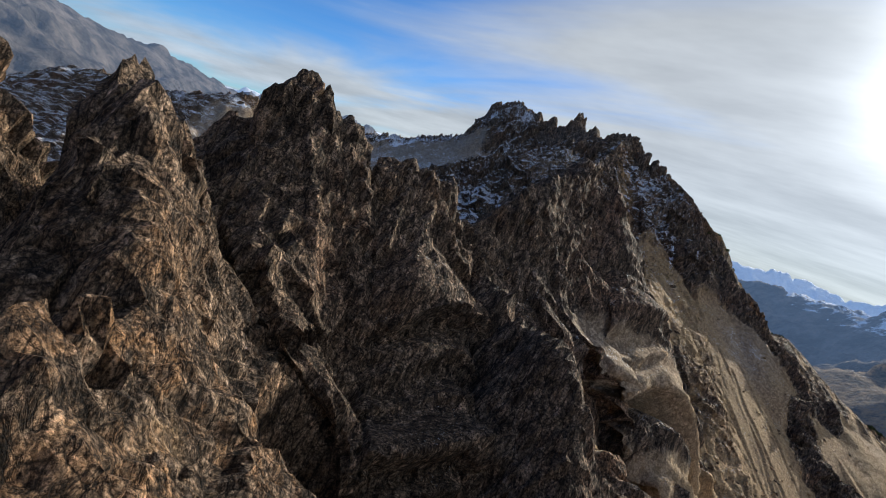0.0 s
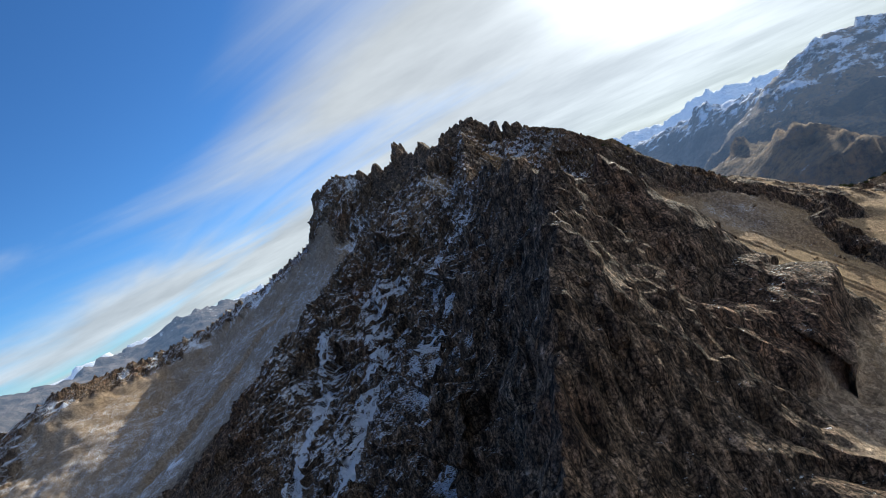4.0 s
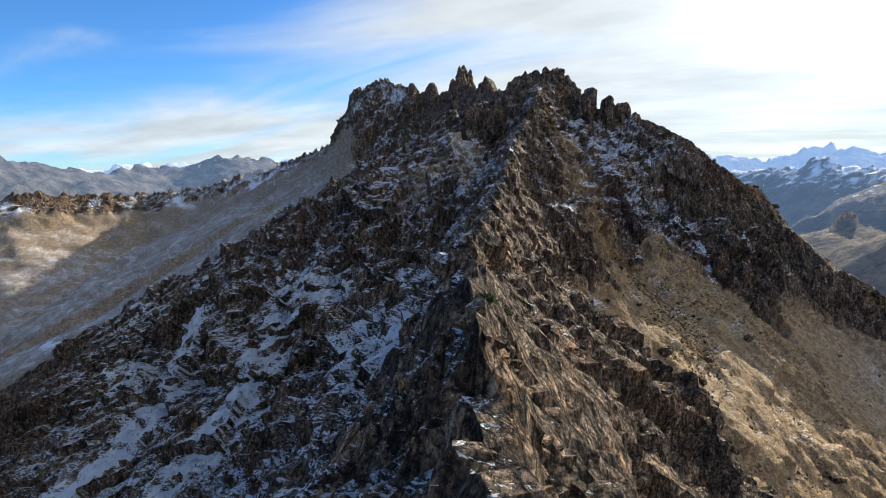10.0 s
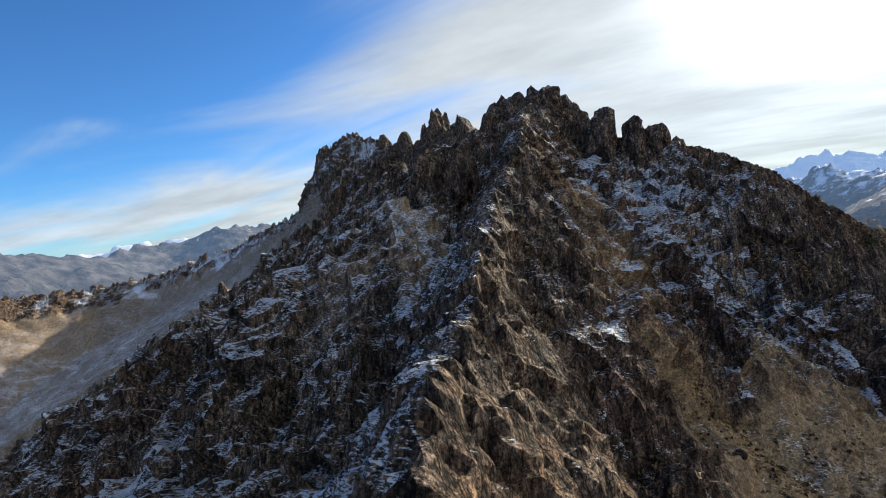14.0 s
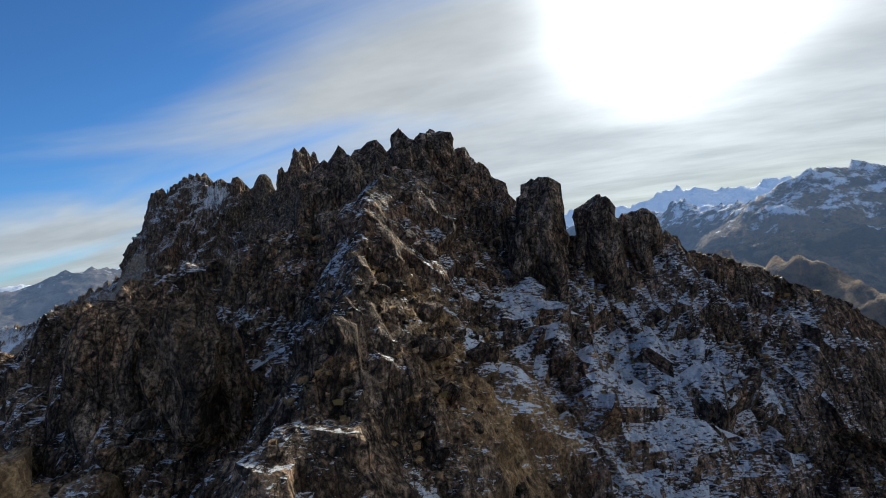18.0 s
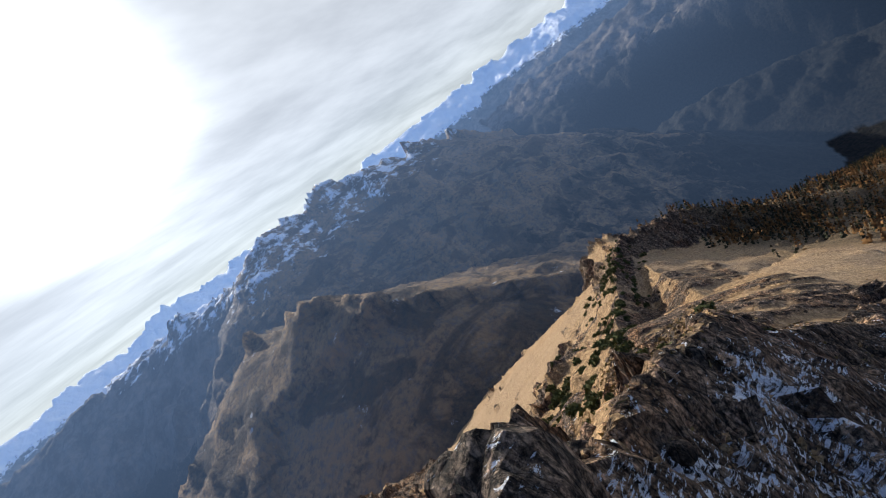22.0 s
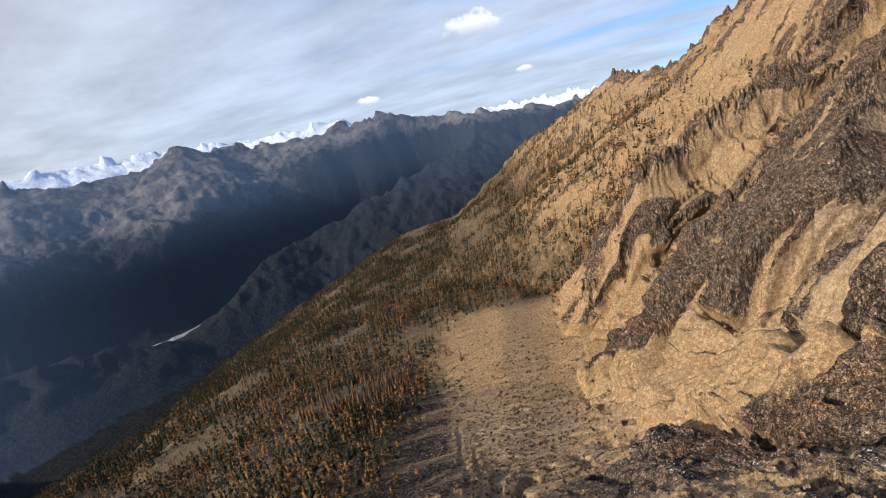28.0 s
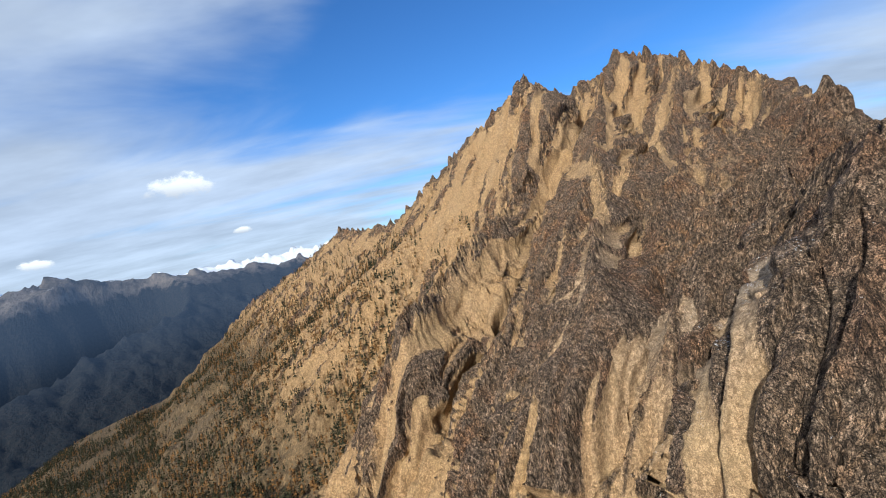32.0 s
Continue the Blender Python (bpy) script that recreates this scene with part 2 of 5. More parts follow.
BACK = [(-60, -12, -24, 1.0, 1.2), (-85, 40, 12, 1.0, 1.4), (-104, 55, 38, 1.5, 1.5), (-122, 46, 30, 1.2, 1.2), (-184, 9, 42, 1.3, 1.0), (-250, -38, 65, 1.3, 1.0), (-310, -92, 100, 1.3, 1.0), (-318, -130, 122, 1.3, 1.0), (-312, -170, 152, 1.3, 1.0),
        (-278, -214, 168, 1.3, 1.0), (-256, -226, 144, 1.3, 0.9), (-214, -239, 130, 1.3, 0.9), (-165, -248, 150, 1.3, 1.0), (-143, -262, 126, 1.3, 0.9), (-128, -290, 112, 1.3, 0.8), (-107, -368, 73, 1.3, 0.72)]
SOUTH = [(-107, -368, 73, 1.0, 0.72), (-106, -457, 46, 0.9, 0.66), (-116, -560, 22, 0.8, 0.62), (-95, -714, 22, 0.8, 0.6), (-67, -765, 30, 0.8, 0.6), (-22, -827, -11, 0.8, 0.6),
         (70, -950, -75, 0.8, 0.6), (180, -1080, -140, 0.8, 0.6), (420, -1250, -340, 0.8, 0.6), (800, -1500, -720, 0.7, 0.6)]
# steep ribs that stand on the sunlit face of the big mountain
RIBS = [[(-165, -248, 150, 1.4, 1.4), (-125, -205, 62, 1.3, 1.3), (-98, -180, 28, 1.3, 1.3), (-10, -142, -8, 1.4, 1.4), (50, -115, -36, 1.5, 1.4), (80, -101, -50, 1.9, 2.0), (97, -96, -78, 2.1, 2.1), (112, -93, -108, 2.0, 2.0), (127, -87, -130, 1.6, 1.6)],
        [(-256, -226, 144, 1.3, 1.3), (-150, -135, 62, 1.3, 1.3), (-72, -78, 22, 1.4, 1.4), (-30, -52, 2, 1.4, 1.4), (6, -30, -14, 1.5, 1.4), (44, -37, -50, 1.5, 1.5), (76, -30, -82, 1.4, 1.4), (106, -22, -120, 1.2, 1.2)],
        [(-72, -74, 22, 1.4, 1.4), (-30, -34, 4, 1.4, 1.4), (2, -12, -9, 1.5, 1.5), (28, 14, -20, 1.5, 1.6), (48, 36, -30, 1.5, 1.6), (72, 18, -64, 1.4, 1.4), (98, 6, -102, 1.3, 1.3), (116, -1, -126, 1.0, 1.0)],
        [(8, 89, -12, 1.6, 1.6), (18, 77, -20, 1.6, 1.6), (28, 61, -24, 1.6, 1.6), (54, 66, -50, 1.4, 1.4), (80, 62, -82, 1.4, 1.4), (103, 58, -110, 1.2, 1.2)],
        [(8, 89, -11, 1.4, 1.4), (24, 91, -17, 1.5, 1.5), (50, 93, -42, 1.4, 1.4), (76, 90, -67, 1.6, 1.8), (100, 92, -100, 1.5, 1.5)],
        [(38, 123, 10, 1.7, 1.7), (46, 122, 7, 1.8, 1.9), (55, 122, -8, 1.9, 1.9), (64, 121, -34, 1.9, 1.9), (80, 119, -66, 1.8, 1.8), (106, 112, -100, 1.4, 1.4)],
        [(-22, 69, 3.0, 1.8, 1.8), (-28, 71, -1, 1.9, 1.9), (-35, 73, -6, 1.8, 1.8), (-45, 76, -15, 1.6, 1.6), (-62, 80, -32, 1.4, 1.4)],
        [(-190, -5, 42, 1.3, 1.3), (-110, -25, 24, 1.3, 1.3), (-62, -14, 2, 1.3, 1.3), (-30, 4, -17, 1.3, 1.3)],
        [(-312, -170, 152, 1.3, 1.3), (-200, -95, 64, 1.3, 1.3), (-110, -60, 28, 1.3, 1.3), (-72, -74, 20, 1.3, 1.3)]]


def along_path(X, Y, line):
    """Distance from a path on the plan."""
    best = np.full(X.shape, 9e3, np.float32)
    for (x0, y0), (x1, y1) in zip(line, line[1:]):
        dx, dy = x1 - x0, y1 - y0
        t = np.clip(((X - x0) * dx + (Y - y0) * dy) / (dx * dx + dy * dy), 0, 1)
        best = np.minimum(best, np.hypot(X - x0 - t * dx, Y - y0 - t * dy))
    return best


# snow-filled chutes: half-width, depth, and the line on the plan
CHUTES = [(2.4, 2.5, [(88, 286), (77, 274), (65, 258), (50, 235), (43, 211), (32, 185), (23, 164), (13, 147), (2, 130)]),
          (6.0, 3.0, [(-4, 268), (-9, 256), (-15, 242), (-24, 228), (-38, 210)]),
          (6.0, 3.0, [(16, 248), (7, 231), (1, 218), (-4, 200), (-9, 178)]),
          (3.5, 1.5, [(-112, 386), (-124, 396)]), (2.0, 1.5, [(94, 268), (97, 262), (103, 256)]), (2.6, 1.0, [(106, 272), (103, 262)]), (2.2, 1.0, [(116, 283), (114, 274), (117, 262)]),
          (1.4, 1.0, [(84, 279), (76, 270), (70, 252)]), (2.0, 1.2, [(106, 271), (99, 257), (90, 247)]), (1.8, 1.2, [(120, 271), (117, 262), (114, 252)]),
          (1.8, 1.5, [(141, 269), (138, 257), (135, 247)]), (1.6, 1.5, [(152, 264), (149, 252)])]

# long chutes of orange grit on the big mountain: half-width and line on the plan
COULOIRS = [(4.0, [(33, 97), (45, 102), (58, 107), (72, 110), (84, 109), (102, 106)]), (3.5, [(37, 65), (47, 71), (63, 80), (81, 91), (100, 90)]), (3.0, [(-29, -126), (6, -102), (40, -85), (72, -75), (104, -70)]),
            (2.2, [(35, 13), (40, -1), (44, -14), (60, -18)]), (9, [(-115, -235), (-77, -245), (-41, -280), (16, -306), (61, -373), (110, -470)]), (11, [(-60, -250), (-20, -262), (26, -256), (91, -257), (141, -244), (190, -235)]),
            (5.0, [(-146, -167), (-90, -90), (-37, -39), (-7, -15)]), (4.0, [(-176, -234), (-140, -212), (-112, -185)]), (5.0, [(-232, -161), (-160, -100), (-127, -57), (-97, -10)]), (2.2, [(37, 84), (67, 100), (80, 104)]),
            (2.5, [(63, 56), (73, 62), (88, 66), (104, 72)]), (2.6, [(73, 112), (79, 113), (90, 117), (106, 122)]), (2.5, [(-26, -137), (5, -110), (28, -95)]), (3.0, [(-240, -205), (-190, -160), (-150, -130)])]
# courses of old debris flows in the scree bowl
FLOWS = [[(205, 48), (198, 98), (190, 135), (183, 170), (177, 196)], [(188, 112), (179, 135), (166, 184), (161, 206)], [(176, 128), (166, 160), (160, 197), (155, 214)], [(181, 185), (176, 197), (170, 213)], [(213, 30), (207, 80), (200, 125)], [(171, 110), (158, 150), (150, 190)]]
# dark rock that stands out of the scree east of the crest
REEF = [[(184, 244), (192, 241), (203, 230), (214, 218), (227, 218)], [(204, 205), (197, 186), (212, 178), (225, 173)]]


def large_form(X, Y):
    """Heights of the ground without its relief, and how far each place lies from a crest."""
    h, d = crest(X, Y, MAIN, 34, (0.70, 0.95))
    for line, bend, far in ((SUMMIT, 34, 0.70), (WEST, 40, 0.7), (BEHIND, 60, (0.55, 0.85)), (EAST, 26, (0.85, 0.55)), (SPUR, 60, 0.8), (BACK, 130, 0.62), (SOUTH, 220, 0.85)):
        a, b = crest(X, Y, line, bend, far)
        h, d = np.maximum(h, a), np.where(a > h, b, d)
    # the grassy slope that hangs under the summit and runs out into the scree
    a = 2.2 - 0.31 * (X - 100) + 0.72 * (Y - 255) - 0.9 * np.maximum(68 - X, 0) - 1.0 * np.maximum(Y - 282, 0) - 0.5 * np.maximum(215 - Y, 0) - 0.5 * np.maximum(X - 172, 0)
    h, d = np.maximum(h, a), np.where(a > h, 30.0, d)
    for line in RIBS:
        a, b = crest(X, Y, line, 60, 0.9)
        h, d = np.maximum(h, a), np.where(a > h, b, d)
    # the scree bowl east of the crest, falling to the wooded slope and the valley
    bowl = np.interp(Y, [-700, -400, -150, -20, 75, 165, 190, 217, 245, 262, 295, 340, 700], [-240, -205, -166, -163, -141, -97, -82, -67, -50, -62, -140, -185, -240]) + 0.0095 * np.clip(165 - X, 0, 72) ** 2
    bowl = bowl - 0.20 * np.maximum(X - 190, 0) - 0.32 * np.maximum(X - 470, 0)
    # the little scree basin between the spur and the dark rib
    u, v = 0.69 * (X - 215) - 0.72 * (Y - 250), 0.72 * (X - 215) + 0.69 * (Y - 250)
    basin = -35 - 0.57 * u + 0.33 * v - 0.006 * np.maximum(v + 10, 0) ** 2 - 0.8 * np.maximum(-v - 50, 0) - 0.5 * np.maximum(u - 170, 0) - 0.6 * np.maximum(-u, 0)
    bowl = np.maximum(bowl, basin)
    west = -95 + 0.18 * np.minimum(X + 220, 0) - 0.02 * (np.maximum(Y, -100) - 400) - 0.4 * np.maximum(-Y - 300, 0) - 0.5 * np.clip(360 - Y, 0, 320)
    floor = bowl * step(X, -60, 60) + west * (1 - step(X, -60, 60))
    k = 9.0
    e = np.clip(0.5 + 0.5 * (h - floor) / k, 0, 1)
    return floor * (1 - e) + h * e + k * e * (1 - e) * 0.5, d, e


def runnels():
    """Where loose stone has run down the big mountain: traces of many falling grains on a 2 m grid."""
    x0, y0, nx, ny = -440.0, -640.0, 330, 420
    gx, gy = np.meshgrid(x0 + 2.0 * np.arange(nx), y0 + 2.0 * np.arange(ny))
    gx, gy = gx.astype(np.float32), gy.astype(np.float32)
    h = large_form(gx, gy)[0] + 9 * fractal(gx / 42, gy / 42, gx * 0, 4, 601, 0.55) + 3.5 * fractal(gx / 13, gy / 13, gx * 0, 3, 611, 0.5, True)
    r = np.random.RandomState(9)
    for turn in range(3):
        trace = np.zeros(h.shape, np.float32)
        sy, sx = np.gradient(h)
        px, py = r.uniform(2, nx - 3, 7000), r.uniform(2, ny - 3, 7000)
        vx, vy = px * 0, py * 0
        for k in range(260):
            i, j = px.astype(int), py.astype(int)
            np.add.at(trace, (j, i), 1.0)
            vx, vy = 0.45 * vx - sx[j, i], 0.45 * vy - sy[j, i]
            n = np.hypot(vx, vy) + 1e-3
            px, py = np.clip(px + 0.7 * vx / n, 1, nx - 2), np.clip(py + 0.7 * vy / n, 1, ny - 2)
        trace = np.log1p(trace)
        flat = (trace + 0.6 * (np.roll(trace, 1, 0) + np.roll(trace, -1, 0) + np.roll(trace, 1, 1) + np.roll(trace, -1, 1))) / 3.4
        h = h - 1.6 * (flat - flat.mean())
    # strength against the mean of some 50 m round about
    wide = np.pad(flat, 13, mode="edge")
    total = np.pad(wide.cumsum(0).cumsum(1), ((1, 0), (1, 0)))
    n = 26
    mean = (total[n:, n:] - total[:-n, n:] - total[n:, :-n] + total[:-n, :-n])[:ny, :nx] / (n * n)
    return x0, y0, flat - mean


RUN_X, RUN_Y, RUNS = runnels()


def run_at(X, Y):
    """Strength of the runnels at places on the plan."""
    u, v = np.clip((X - RUN_X) / 2, 0, RUNS.shape[1] - 1.01), np.clip((Y - RUN_Y) / 2, 0, RUNS.shape[0] - 1.01)
    i, j = u.astype(int), v.astype(int)
    u, v = u - i, v - j
    return (RUNS[j, i] * (1 - u) + RUNS[j, i + 1] * u) * (1 - v) + (RUNS[j + 1, i] * (1 - u) + RUNS[j + 1, i + 1] * u) * v


# ---- materials ----
def ground_material(name, near=True):
    mat = bpy.data.materials.new(name)
    mat.use_nodes = True
    node, plug, calc, ramp, mix, noise_at = graph(mat.node_tree)
    where = node("NewGeometry")
    place, normal = where.outputs["Position"], where.outputs["Normal"]
    up = node("SeparateXYZ", Vector=normal).outputs[2]
    scree = node("Attribute", attribute_name="scree").outputs["Fac"]
    snow = node("Attribute", attribute_name="snow").outputs["Fac"]
    rust = node("Attribute", attribute_name="rust").outputs["Fac"]
    wood = node("Attribute", attribute_name="wood").outputs["Fac"]
    big = noise_at(place, 0.03, 5, 0.55)
    mid = noise_at(place, 0.22, 6, 0.6, (1, 1, 0.45), 0.5)
    fine = noise_at(place, 1.6, 7, 0.68, (1, 1, 0.5))
    grain = noise_at(place, 9.0, 5, 0.7)
    tilt = node("Mapping", Vector=place)
    tilt.inputs["Rotation"].default_value = (0.16, -0.2, 0.5)
    strata = noise_at(tilt, 1.1, 8, 0.62, (1.0, 1.0, 0.13), 0.35)
    seams = calc("ABSOLUTE", calc("SUBTRACT", noise_at(tilt, 0.5, 6, 0.6, (1, 1, 0.22), 0.9), 0.5))
    crack = ramp(seams, 0.0, 0.03)
    blocks = node("TexVoronoi", Scale=0.9, Randomness=1.0)
    plug(blocks.inputs["Vector"], node("Mapping", Vector=tilt))
    patch = node("SeparateColor", Color=blocks.outputs["Color"]).outputs[0]
    # cleft blocks, taller than wide, at two sizes
    block_at = node("Mapping", Vector=tilt)
    block_at.inputs["Scale"].default_value = (1.0, 1.0, 0.38)
    bent = node("VectorMath", operation="ADD")
    plug(bent.inputs[0], block_at)
    wobble = node("VectorMath", operation="SCALE", Scale=0.5)
    plug(wobble.inputs[0], node("TexNoise", Vector=place, Scale=0.9, Detail=3.0).outputs["Color"])
    plug(bent.inputs[1], wobble)
    coarse = node("TexVoronoi", Scale=0.62, Randomness=1.0)
    plug(coarse.inputs["Vector"], bent)
    small = node("TexVoronoi", Scale=2.3, Randomness=1.0)
    plug(small.inputs["Vector"], bent)
    cleft = node("TexVoronoi", feature="DISTANCE_TO_EDGE", Scale=0.62, Randomness=1.0)
    plug(cleft.inputs["Vector"], bent)
    split = node("TexVoronoi", feature="DISTANCE_TO_EDGE", Scale=2.3, Randomness=1.0)
    plug(split.inputs["Vector"], bent)
    # bare rock
    pale = node("Attribute", attribute_name="pale").outputs["Fac"]
    rock = mix(ramp(mid, 0.3, 0.7), (0.074, 0.059, 0.046), (0.215, 0.174, 0.132))
    rock = mix(calc("MULTIPLY", ramp(strata, 0.42, 0.72), 0.75), rock, (0.28, 0.25, 0.22))
    rock = mix(calc("MULTIPLY", ramp(patch, 0.55, 0.95), 0.35), rock, (0.23, 0.20, 0.17))
    rock = mix(calc("MULTIPLY", pale, ramp(mid, 0.2, 0.7, 0.15, 0.7)), rock, (0.20, 0.185, 0.17))
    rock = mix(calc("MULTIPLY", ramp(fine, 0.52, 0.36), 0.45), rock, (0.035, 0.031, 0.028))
    leaf = node("Mapping", Vector=place)
    leaf.inputs["Rotation"].default_value = (0.22, -0.12, 0.9)
    sheet = noise_at(leaf, 2.6, 6, 0.66, (1.0, 0.35, 0.11), 0.25)
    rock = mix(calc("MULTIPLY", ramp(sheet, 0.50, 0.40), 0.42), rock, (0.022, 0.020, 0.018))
    rock = mix(calc("MULTIPLY", ramp(sheet, 0.56, 0.68), 0.35), rock, (0.27, 0.245, 0.215))
    rock = mix(calc("MULTIPLY", ramp(big, 0.50, 0.66), 0.55), rock, (0.15, 0.095, 0.068))
    rock = mix(calc("MULTIPLY", rust, ramp(noise_at(place, 0.12, 7, 0.68), 0.47, 0.6, 0.0, 0.6)), rock, (0.33, 0.21, 0.11))
    # cracks: the dark of their recesses is put into the colour too
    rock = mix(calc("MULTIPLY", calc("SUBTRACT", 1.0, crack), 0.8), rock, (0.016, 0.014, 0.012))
    facet = ramp(noise_at(tilt, 0.75, 3, 0.5, (1.0, 1.0, 0.3), 1.4), 0.42, 0.58, 0.62, 1.28)
    tinted = node("VectorMath", operation="SCALE")
    plug(tinted.inputs[0], rock)
    plug(tinted.inputs["Scale"], facet)
    rock = tinted.outputs[0]
    lichen = ramp(noise_at(place, 3.0, 5, 0.7), 0.60, 0.70)
    rock = mix(calc("MULTIPLY", lichen, 0.4), rock, (0.25, 0.24, 0.215))
    # broken stone and dry grass
    stones = node("TexVoronoi", Scale=1.3, Randomness=1.0)
    plug(stones.inputs["Vector"], place)
    tone = node("SeparateColor", Color=stones.outputs["Color"]).outputs[0]
    loose = mix(ramp(tone, 0.1, 0.9), (0.26, 0.163, 0.085), (0.46, 0.302, 0.163))
    loose = mix(ramp(noise_at(place, 0.08, 5, 0.6), 0.35, 0.7), loose, (0.38, 0.255, 0.13))
    loose = mix(calc("MULTIPLY", ramp(grain, 0.5, 0.8), 0.6), loose, (0.13, 0.10, 0.07))
    dull = mix(ramp(tone, 0.1, 0.9), (0.20, 0.155, 0.12), (0.40, 0.325, 0.255))
    warm = node("Attribute", attribute_name="warm").outputs["Fac"]
    loose = mix(warm, dull, loose)
    loose = mix(calc("MULTIPLY", rust, 0.75), loose, mix(ramp(tone, 0.1, 0.9), (0.25, 0.147, 0.064), (0.44, 0.277, 0.13)))
    rock = mix(1.0, rock, (1.3, 1.07, 0.88), "MULTIPLY")
    # clefts between blocks darkened in the colour, where the bump sinks as well
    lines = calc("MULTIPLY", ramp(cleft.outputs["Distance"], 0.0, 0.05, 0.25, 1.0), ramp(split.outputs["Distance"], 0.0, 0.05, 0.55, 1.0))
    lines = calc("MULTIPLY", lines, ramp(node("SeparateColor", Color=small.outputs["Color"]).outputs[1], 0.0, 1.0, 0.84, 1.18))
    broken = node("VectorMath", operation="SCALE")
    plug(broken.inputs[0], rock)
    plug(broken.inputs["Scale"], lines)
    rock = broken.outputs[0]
    bank = calc("ADD", scree, calc("MULTIPLY", calc("SUBTRACT", mid, 0.5), 0.6))
    colour = mix(ramp(bank, 0.40, 0.62), rock, loose)
    under = mix(ramp(fine, 0.3, 0.7), (0.07, 0.052, 0.03), (0.185, 0.125, 0.066))
    colour = mix(calc("MULTIPLY", wood, ramp(mid, 0.2, 0.5, 0.35, 1.0)), colour, under)
    # snow lies where the ground is flat enough and in hollows
    shelf = node("Mapping", Vector=place)
    shelf.inputs["Rotation"].default_value = (0.35, -0.25, 0.6)
    ledge = noise_at(shelf, 2.6, 8, 0.74, (0.75, 0.3, 2.0), 0.5)
    drift = noise_at(place, 0.16, 5, 0.6)
    lie = calc("ADD", calc("MULTIPLY", up, 0.50), calc("MULTIPLY", snow, 0.60))
    lie = calc("ADD", lie, calc("ADD", calc("MULTIPLY", calc("SUBTRACT", ledge, 0.5), 1.9), calc("MULTIPLY", calc("SUBTRACT", drift, 0.5), 0.55)))
    white = calc("MULTIPLY", ramp(lie, 0.80, 0.84), ramp(snow, 0.02, 0.10))
    speck = calc("MULTIPLY", ramp(noise_at(place, 3.2, 8, 0.8), 0.39, 0.62, 0.18, 1.8), ramp(noise_at(place, 0.7, 8, 0.75, (1, 1, 0.5)), 0.36, 0.64, 0.5, 1.5))
    speck = calc("ADD", calc("MULTIPLY", speck, ramp(scree, 0.35, 0.75, 1.0, 0.5)), ramp(scree, 0.35, 0.75, 0.0, 0.46))
    spread = node("VectorMath", operation="SCALE")
    plug(spread.inputs[0], colour)
    plug(spread.inputs["Scale"], speck)
    colour = mix(white, spread.outputs[0], (0.80, 0.82, 0.86))
    relief = calc("ADD", calc("ADD", calc("MULTIPLY", mid, 0.9), calc("MULTIPLY", fine, 0.5)), calc("ADD", calc("MULTIPLY", grain, 0.14), calc("MULTIPLY", crack, 0.22)))
    relief = calc("ADD", relief, calc("ADD", calc("ADD", calc("MULTIPLY", strata, 0.5), calc("MULTIPLY", sheet, 0.45)), calc("MULTIPLY", patch, 0.25)))
    relief = calc("ADD", relief, calc("MULTIPLY", calc("MULTIPLY", stones.outputs["Distance"], scree), -0.35))
    chisel = calc("ADD", calc("MULTIPLY", coarse.outputs["Distance"], -1.5), calc("MULTIPLY", small.outputs["Distance"], -0.5))
    relief = calc("ADD", relief, calc("MULTIPLY", chisel, ramp(scree, 0.35, 0.7, 1.0, 0.0)))
    bump = node("Bump", Strength=ramp(scree, 0.35, 0.75, 1.0, 0.55), Distance=0.9, Height=relief)
    bsdf = node("BsdfPrincipled", Roughness=ramp(white, 0, 1, 0.88, 0.6), Normal=bump)
    plug(bsdf.inputs["Base Color"], colour)
    bsdf.inputs["Specular IOR Level"].default_value = 0.25
    node("OutputMaterial", Surface=bsdf)
    return mat


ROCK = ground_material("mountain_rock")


# ---- the mountain ----
def spacing(parts):
    """Grid lines: (from, to, step at the start, step at the end)."""
    out = []
    for lo, hi, s0, s1 in parts:
        n = max(2, int(round((hi - lo) / (0.5 * (s0 + s1)))))
        t = np.linspace(0, 1, n, endpoint=False)
        out.append(lo + (hi - lo) * (t * s0 + (s1 - s0) * t * t / 2) / (0.5 * (s0 + s1)))
    return np.concatenate(out + [[parts[-1][1]]])


def grid_faces(nx, ny):
    i = np.arange(nx * ny).reshape(ny, nx)
    return np.stack([i[:-1, :-1], i[:-1, 1:], i[1:, 1:], i[1:, :-1]], -1).reshape(-1, 4)


def mesh_from(name, points, quads, attributes=(), smooth=True):
    me = bpy.data.meshes.new(name)
    n, k = quads.shape
    me.vertices.add(len(points))
    me.vertices.foreach_set("co", np.ascontiguousarray(points, np.float32).ravel())
    me.loops.add(n * k)
    me.loops.foreach_set("vertex_index", np.ascontiguousarray(quads, np.int32).ravel())
    me.polygons.add(n)
    me.polygons.foreach_set("loop_start", np.arange(0, n * k, k, dtype=np.int32))
    me.polygons.foreach_set("use_smooth", np.broadcast_to(smooth, n).astype(bool))
    for key, values in attributes:
        me.attributes.new(key, "FLOAT", "POINT").data.foreach_set("value", np.ascontiguousarray(values, np.float32).ravel())
    me.update(calc_edges=True)
    return me


